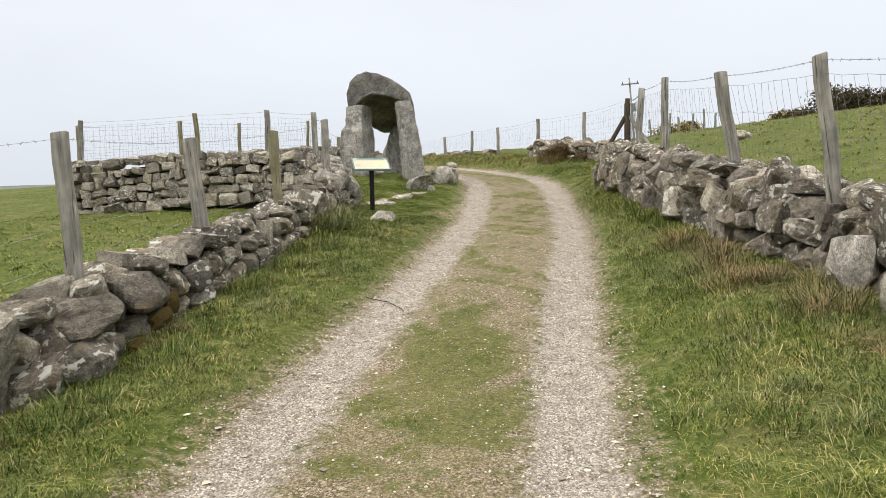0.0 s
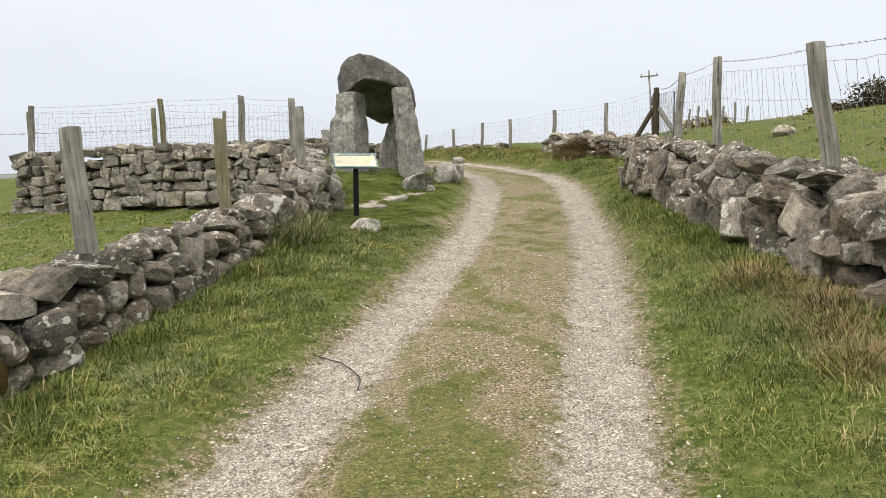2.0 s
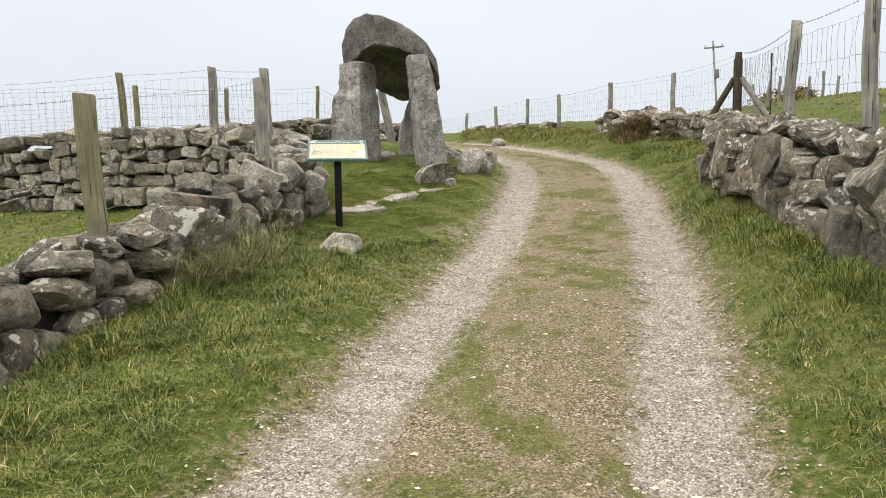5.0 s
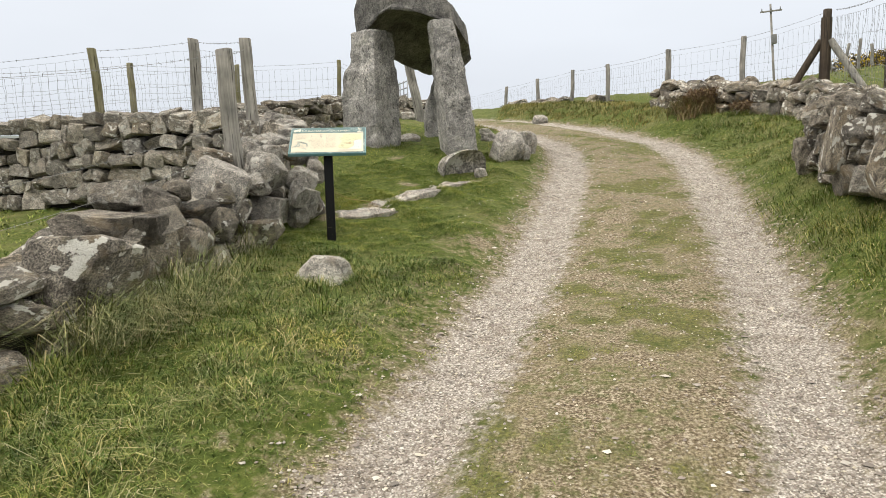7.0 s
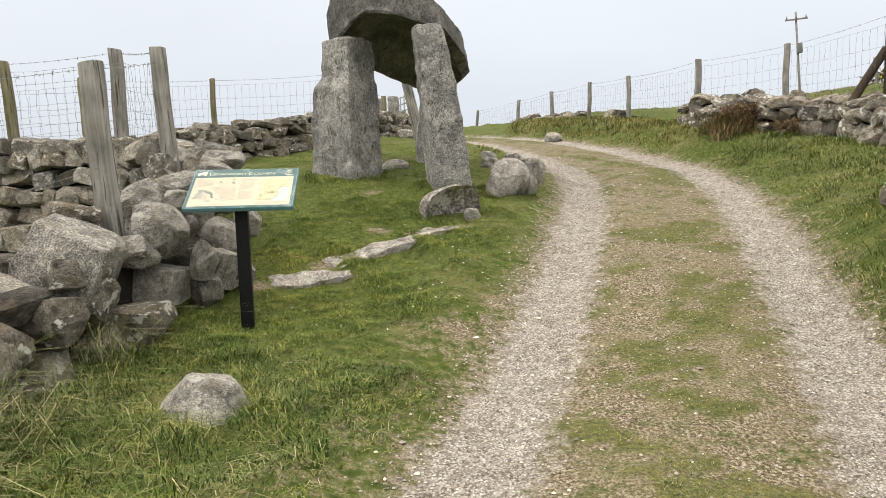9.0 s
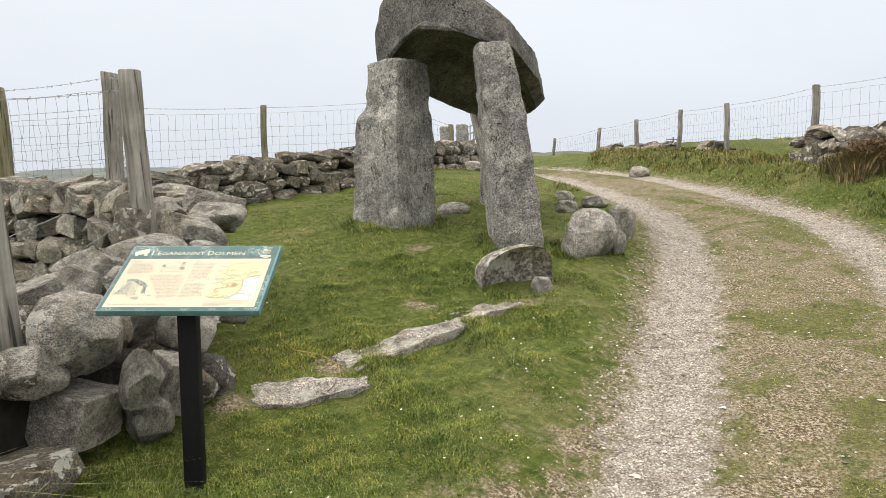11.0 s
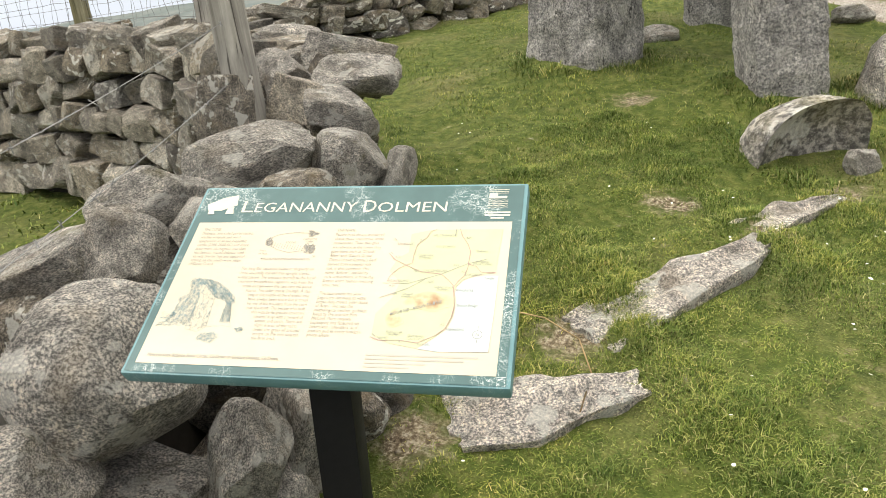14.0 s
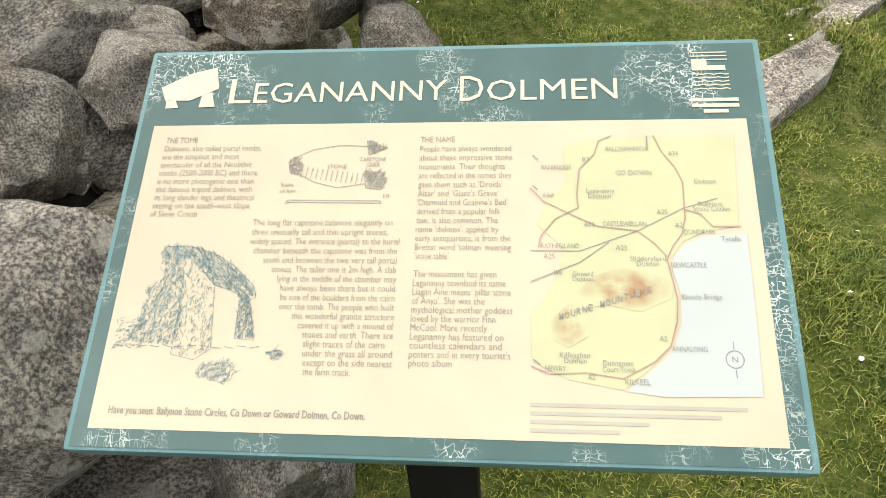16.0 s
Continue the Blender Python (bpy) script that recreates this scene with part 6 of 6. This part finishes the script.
for lines in (TOMB_TEXT, CAPSTONE_TEXT, NAME_TEXT):
    text_part("paragraph", lines, 0.0098, 0.0020, SIGN_INK, "grey printed paragraph", -0.00008)
text_part("footer_line", FOOT_TEXT, 0.0100, 0.0020, SIGN_INK, "grey printed line", 0.0001)
for line in MAP_TEXT:
    text_part("map_name", [line], 0.0072, 0.0030, SIGN_INK, "small grey map name", -0.00005)
text_part("range_name", RANGE_TEXT, 0.0090, 0.0030, SIGN_INK, "curved grey map name", 0.0001)
for k, (wide) in enumerate((0.182, 0.160, 0.100, 0.075)):
    flat_part("small_print", rect(0.0915, -0.1672 - k * 0.0072, 0.0915 + wide, -0.1640 - k * 0.0072), 0.0018, print_material("pale_grey_ink", (0.41, 0.39, 0.335)), "faded line of print")
flat_part("emblem", LOGO_CAP, 0.0014, SIGN_PALE, "pale capstone emblem")
flat_part("emblem", LOGO_LEG1, 0.0014, SIGN_PALE)
flat_part("emblem", LOGO_LEG2, 0.0014, SIGN_PALE)
for k in range(11):
    y = 0.1975 - k * 0.0044
    if not 3 <= k <= 5:
        ribbon_part("badge_line", [[(0.2566 + 0.0036 * i, y + (0.0007 * math.sin(i * 1.9 + k) if k > 5 else 0)) for i in range(11)]], 0.0013, 0.0014, SIGN_PALE)
flat_part("badge", rect(0.2566, 0.1755, 0.272, 0.188), 0.0014, SIGN_PALE, "pale badge block")
flat_part("badge", rect(0.2722, 0.1755, 0.290, 0.1815), 0.0014, SIGN_PALE)
for k, (a, b) in enumerate(((0.2530, 0.2990), (0.2530, 0.2990), (0.2640, 0.2880))):
    flat_part("badge_bar", rect(a, 0.1385 - k * 0.0066, b, 0.1425 - k * 0.0066), 0.0014, SIGN_PALE)


def hatch(outline, gap, slope, seed):
    """Pen strokes filling an outline."""
    rng = random.Random(seed)
    p = np.array(outline)
    lo, hi = p.min(0), p.max(0)
    strokes = []

    def inside(x, y):
        hit = False
        for (ax, ay), (bx, by) in zip(outline, outline[1:] + outline[:1]):
            if (ay > y) != (by > y) and x < (bx - ax) * (y - ay) / (by - ay) + ax:
                hit = not hit
        return hit

    for _ in range(int((hi[0] - lo[0]) * (hi[1] - lo[1]) / gap ** 2)):
        x, y = rng.uniform(lo[0], hi[0]), rng.uniform(lo[1], hi[1])
        if inside(x, y):
            a, s = slope + rng.gauss(0, 0.5), rng.uniform(0.002, 0.006)
            strokes.append([(x, y), (x + s * math.cos(a), y + s * math.sin(a))])
    return strokes


drawing = hatch(DRAW_CAP, 0.0015, 2.3, 1) + hatch(DRAW_LEFT, 0.0019, 1.2, 2) + hatch(DRAW_BACK, 0.0015, 1.5, 3) + hatch(DRAW_FRONT, 0.0030, 1.5, 4)
drawing += hatch(DRAW_GRASS, 0.0018, 0.9, 5) + hatch(DRAW_ROCK, 0.0014, 0.3, 6) + [DRAW_FRONT + DRAW_FRONT[:1], DRAW_BACK + DRAW_BACK[:1], DRAW_CAP + DRAW_CAP[:1]]
ribbon_part("tomb_drawing", drawing, 0.00033, 0.0020, SIGN_SKETCH, "blue-grey pen drawing of the tomb")
plan = [PLAN_A + PLAN_A[:1], PLAN_B + PLAN_B[:1], PLAN_C + PLAN_C[:1], PLAN_RIM, PLAN_RIM2, SCALE_BAR + SCALE_BAR[:1]]
plan += hatch(PLAN_A, 0.0016, 0.8, 7) + hatch(PLAN_B, 0.0016, 0.8, 8) + hatch(PLAN_C, 0.0016, 0.8, 9)
ribbon_part("plan_drawing", plan, 0.0007, 0.0020, SIGN_INK, "small pen plan of the stones")
ring = [(0.2675 + 0.0076 * math.cos(a * math.pi / 12), -0.1229 + 0.0076 * math.sin(a * math.pi / 12)) for a in range(25)]
ribbon_part("compass", [ring, [(0.2675, -0.139), (0.2675, -0.132)], [(0.2675, -0.114), (0.2675, -0.107)]], 0.0008, 0.0024, SIGN_INK, "small north arrow")
for note in [("STONE", -0.112, 0.0655, 0.020), ("CAPSTONE", -0.0795, 0.0735, 0.027), ("OVER", -0.072, 0.0675, 0.014), ("Scale", -0.158, 0.0455, 0.013), ("of feet", -0.158, 0.0385, 0.017), ("0", -0.151, 0.0255, 0.003), ("10", -0.052, 0.0325, 0.006)]:
    text_part("plan_note", [note], 0.0062, 0.0024, SIGN_INK, "small grey plan note")
plan_hatch = [[(-0.137 + i * 0.0052, 0.068 - i * 0.0007), (-0.1385 + i * 0.0052, 0.0555 - i * 0.0007)] for i in range(13)]
ribbon_part("plan_hatching", plan_hatch, 0.0006, 0.0022, SIGN_INK)
field = [[(-0.298 + 0.012 * i, -0.1195 + 0.0012 * math.sin(i * 2.1)), (-0.289 + 0.012 * i, -0.1200 + 0.0012 * math.sin(i * 1.3))] for i in range(12)]
ribbon_part("drawn_horizon", field + hatch(rect(-0.300, -0.1235, -0.272, -0.095), 0.0034, 0.4, 10), 0.0005, 0.0022, SIGN_SKETCH, "faint pen strokes of the field")
arrow = [[(ax, ay), (bx, by)] for ax, ay, bx, by in ((0.1, 0.073, 0.0945, 0.078), (0.1005, -0.131, 0.0945, -0.126), (0.206, 0.083, 0.206, 0.099), (0.094, 0.045, 0.099, 0.041))]
for line in arrow:
    ribbon_part("map_arrow", [line], 0.0012, 0.0030, SIGN_INK, "short dark map arrow")
text_part("compass_letter", [("N", 0.2650, -0.1255, 0.005)], 0.0075, 0.0024, SIGN_INK)

# ---- distance: pole, gate, bushes, hills ----
pole = empty("utility_pole", pose(22.7, 86.0, foot(21.7, 86.0), 0, -4.5, 0), "thin grey wooden utility pole with a crossarm on the skyline", "utility pole")
pole_top = 15.2 - foot(21.7, 86.0)
bm = bmesh.new()
tube(bm, (0, 0, -0.5), (0, 0, pole_top), 0.14, 10, 0.09)
part("mast", bm, WOOD, pole)
part("crossarm", box_bm(2.0, 0.14, 0.14, 0.01, (0, -0.14, pole_top - 0.7)), WOOD, pole)
for x in (-0.85, 0.0, 0.85):
    bm = bmesh.new()
    tube(bm, (x, -0.14, pole_top - 0.62), (x, -0.14, pole_top - 0.35), 0.06, 8, 0.03)
    part("insulator", bm, WIRE, pole)
part("transformer", box_bm(0.45, 0.45, 0.9, 0.05, (0.1, -0.3, pole_top - 3.4)), WIRE, pole, "grey transformer box")
pole_2 = empty("utility_pole", pose(3.6, 120.0, foot(3.6, 120)), "small far utility pole with a crossarm on the skyline", "utility pole")
far_top = 8.6 - foot(3.6, 120)
bm = bmesh.new()
tube(bm, (0, 0, -0.5), (0, 0, far_top), 0.16, 8, 0.11)
part("mast", bm, WOOD, pole_2)
part("crossarm", box_bm(1.9, 0.14, 0.14, 0.01, (0, -0.14, far_top - 0.3)), WOOD, pole_2)

strut = empty("straining_post", pose(5.21, 20.9, 2.9), "dark stained corner post with two slanting struts", "fence post")
for a, b, r in (((0, 0, -0.3), (0, 0, 1.22), 0.085), ((-0.05, 0.05, 0.85), (-0.62, 0.1, -0.15), 0.06), ((0.05, -0.05, 0.85), (0.62, -0.35, -0.15), 0.06)):
    bm = bmesh.new()
    tube(bm, a, b, r, 10)
    part("post" if r > 0.08 else "strut", bm, WOOD_DARK if a[0] <= 0 else WOOD, strut, sharp=50)
stake = empty("iron_stake", pose(4.35, 16.4, 2.6), "thin dark iron fence stake", "fence stake")
bm = bmesh.new()
tube(bm, (0, 0, -0.4), (0, 0, 0.95), 0.012, 8)
bmesh.ops.create_uvsphere(bm, u_segments=8, v_segments=6, radius=0.016, matrix=Matrix.Translation((0, 0, 0.95)))
part("rod", bm, WOOD_DARK, stake)

gate = empty("field_gate", pose(-4.12, 30.0, 3.0, 0, 0, -65), "grey tubular metal field gate beside stone pillars", "gate")
GALV = plain("galvanised_steel", (0.32, 0.33, 0.34), 0.4, 0.5, 30, 0.15)
for k in range(6):
    bm = bmesh.new()
    tube(bm, (-0.1, 0, 0.12 + k * 0.18), (1.7, 0, 0.12 + k * 0.18), 0.018, 8)
    part("rail", bm, GALV, gate)
for x in (-0.1, 0.35, 0.8, 1.25, 1.7):
    bm = bmesh.new()
    tube(bm, (x, 0, 0.08), (x, 0, 1.06), 0.018, 8)
    part("upright", bm, GALV, gate)
for x, y, w in ((-3.85, 28.7, 0.32), (-4.45, 29.4, 0.30)):
    ob = part("gatepost", pillar_bm([(0, 0, 0, w, w, 10), (1.15, 0, 0, w * 0.92, w * 0.9, 10)], int(x * 10) + 90, big=0.03), DOLMEN, sharp=40)
    ob.matrix_world = pose(x, y, 2.85)
    tagged(ob, "rough round-topped granite gate pillar", "gatepost", "gate pillars")
ob = part("gatepost", post_bm(1.9, 0.22, 0.2, 71), WOOD, sharp=45)
ob.matrix_world = pose(-2.36, 25.2, 2.25, 0, -11, 15)
tagged(ob, "thick leaning weathered timber gatepost", "gatepost")


def leaf_material(name, stops):
    g = Graph(name, 0.8, 0.15)
    return g.done(g.ramp(g.island(), stops))


GORSE = leaf_material("dark_gorse_foliage", [(0.0, (0.028, 0.026, 0.015)), (0.6, (0.062, 0.052, 0.03)), (1.0, (0.12, 0.092, 0.055))])
GORSE_FLOWER = leaf_material("yellow_gorse_flower", [(0.0, (0.35, 0.25, 0.01)), (1.0, (0.65, 0.48, 0.03))])
HEATH = leaf_material("brown_heather", [(0.0, (0.06, 0.038, 0.024)), (0.5, (0.15, 0.095, 0.06)), (1.0, (0.22, 0.17, 0.08))])


def bush(name, at, size, n, leaf, material, label, seed, flowers=0, bloom=None):
    """A low bush: short stems with many small leaf blades in an uneven crown."""
    r = np.random.RandomState(seed)
    root = empty(name, pose(*at), label, "bush")
    lumps = r.uniform(-0.5, 0.5, (9, 3)) * np.array([0.8, 0.8, 0.5]) + np.array([0, 0, 0.45])

    def spray(count, part_name, mat, outer, leaf_size):
        k = r.randint(0, len(lumps), count)
        d = r.normal(0, 1, (count, 3))
        d /= np.linalg.norm(d, axis=1, keepdims=True)
        rad = 0.30 * r.uniform(0.4 if not outer else 0.9, 1.05, count)[:, None] * r.uniform(0.7, 1.2, count)[:, None]
        p = (lumps[k] + d * rad) * np.array(size)
        p[:, 2] = np.maximum(p[:, 2], 0)
        a, b = r.normal(0, leaf_size, (count, 3)), r.normal(0, leaf_size, (count, 3))
        co = np.stack([p, p + a, p + b], 1).reshape(-1, 3)
        me = bpy.data.meshes.new(part_name)
        me.from_pydata(co.tolist(), [], np.arange(count * 3).reshape(-1, 3).tolist())
        me.materials.append(mat)
        ob = new(part_name, me)
        ob.parent = root

    spray(n, "foliage", material, False, leaf)
    bm = bmesh.new()
    for q in lumps:
        tube(bm, (0, 0, -0.1), tuple(q * 0.5 * np.array(size)), 0.015 * max(size), 5, 0.006)
    part("stems", bm, WOOD_DARK, root)
    if flowers:
        spray(flowers, "blossom", bloom, True, leaf * 0.8)
    return root


def on(x, y, dz=0.0):
    return (x, y, foot(x, y) + dz)


bush("gorse_bush", on(18.5, 33.0, -0.55), (4.6, 2.6, 1.7), 8000, 0.07, GORSE, "dark gorse bush on the hill's skyline", 1, 30, GORSE_FLOWER)
bush("gorse_bush", on(15.8, 33.2, -0.4), (2.2, 1.8, 1.1), 3000, 0.06, GORSE, "dark gorse bush with a few yellow flowers", 2, 260, GORSE_FLOWER)
bush("gorse_bush", on(22.2, 33.5, -0.6), (5.0, 2.8, 2.3), 9000, 0.07, GORSE, "dark spreading gorse bush on the hillside", 3, 20, GORSE_FLOWER)
bush("gorse_bush", on(10.6, 33.6, -0.3), (1.7, 1.4, 0.9), 2500, 0.05, GORSE, "gorse bush covered in yellow flowers", 4, 1500, GORSE_FLOWER)
bush("heather_mound", on(3.75, 23.0, 0.1), (0.95, 0.8, 0.40), 9000, 0.022, HEATH, "brown heathery mound over the far wall", 5)
bush("heather_mound", on(4.3, 21.9, 0.0), (0.7, 0.6, 0.34), 6000, 0.022, HEATH, "brown heathery clump over the far wall", 6)
for i, (x, y) in enumerate(((8.6, 30.5), (9.0, 30.7), (9.4, 30.8), (9.9, 31.0), (10.4, 31.2), (11.0, 31.3), (11.5, 31.5))):
    ob = part("fence_stake", post_bm(1.0 + 0.1 * (i % 3), 0.08, 0.08, i + 40), WOOD, sharp=45)
    ob.matrix_world = pose(x, y, foot(x, y) - 0.35, 0, (-6, 5, 2, -4, 7, 0, 4)[i], 0)
    tagged(ob, "short weathered stake in the hill pasture", "fence stake", "stakes on the hill")


def hill(name, x, y, wide, deep, tall, seed, label, colours):
    """A far hill with an uneven skyline."""
    nx, ny = 60, 14
    co, faces = [], []
    for j in range(ny):
        for i in range(nx):
            u, v = i / (nx - 1) * 2 - 1, j / (ny - 1) * 2 - 1
            z = tall * max(0, 1 - abs(u) ** 2.2) * max(0, 1 - v * v) * (1 + 0.16 * noise.noise(Vector((u * 3, v * 2, seed))) + 0.05 * noise.noise(Vector((u * 14, v * 6, seed))))
            co.append((u * wide / 2, v * deep / 2, z - 12))
    for j in range(ny - 1):
        for i in range(nx - 1):
            a = j * nx + i
            faces.append((a, a + 1, a + nx + 1, a + nx))
    me = bpy.data.meshes.new(name)
    me.from_pydata(co, [], faces)
    me.polygons.foreach_set("use_smooth", [True] * len(faces))
    g = Graph(name + "_cover", 1.0, 0.0)
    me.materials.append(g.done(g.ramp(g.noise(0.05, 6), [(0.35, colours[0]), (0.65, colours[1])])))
    ob = new(name, me)
    ob.location = (x, y, 0)
    return tagged(ob, label, "hill", kind="structure")


# distance haze is painted into the far hill's paler, greyed cover colours
hill("backdrop_hill", -420, 560, 900, 260, 31, 1.5, "far grey-green hill with haze tinted into its colour", ((0.13, 0.15, 0.145), (0.18, 0.195, 0.185)))
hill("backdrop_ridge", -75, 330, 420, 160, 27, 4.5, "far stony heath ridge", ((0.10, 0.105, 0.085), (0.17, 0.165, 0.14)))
hill("backdrop_moor", -120, 125, 170, 60, 13.6, 7.5, "rocky green moor beyond the field", ((0.09, 0.10, 0.045), (0.20, 0.19, 0.15)))
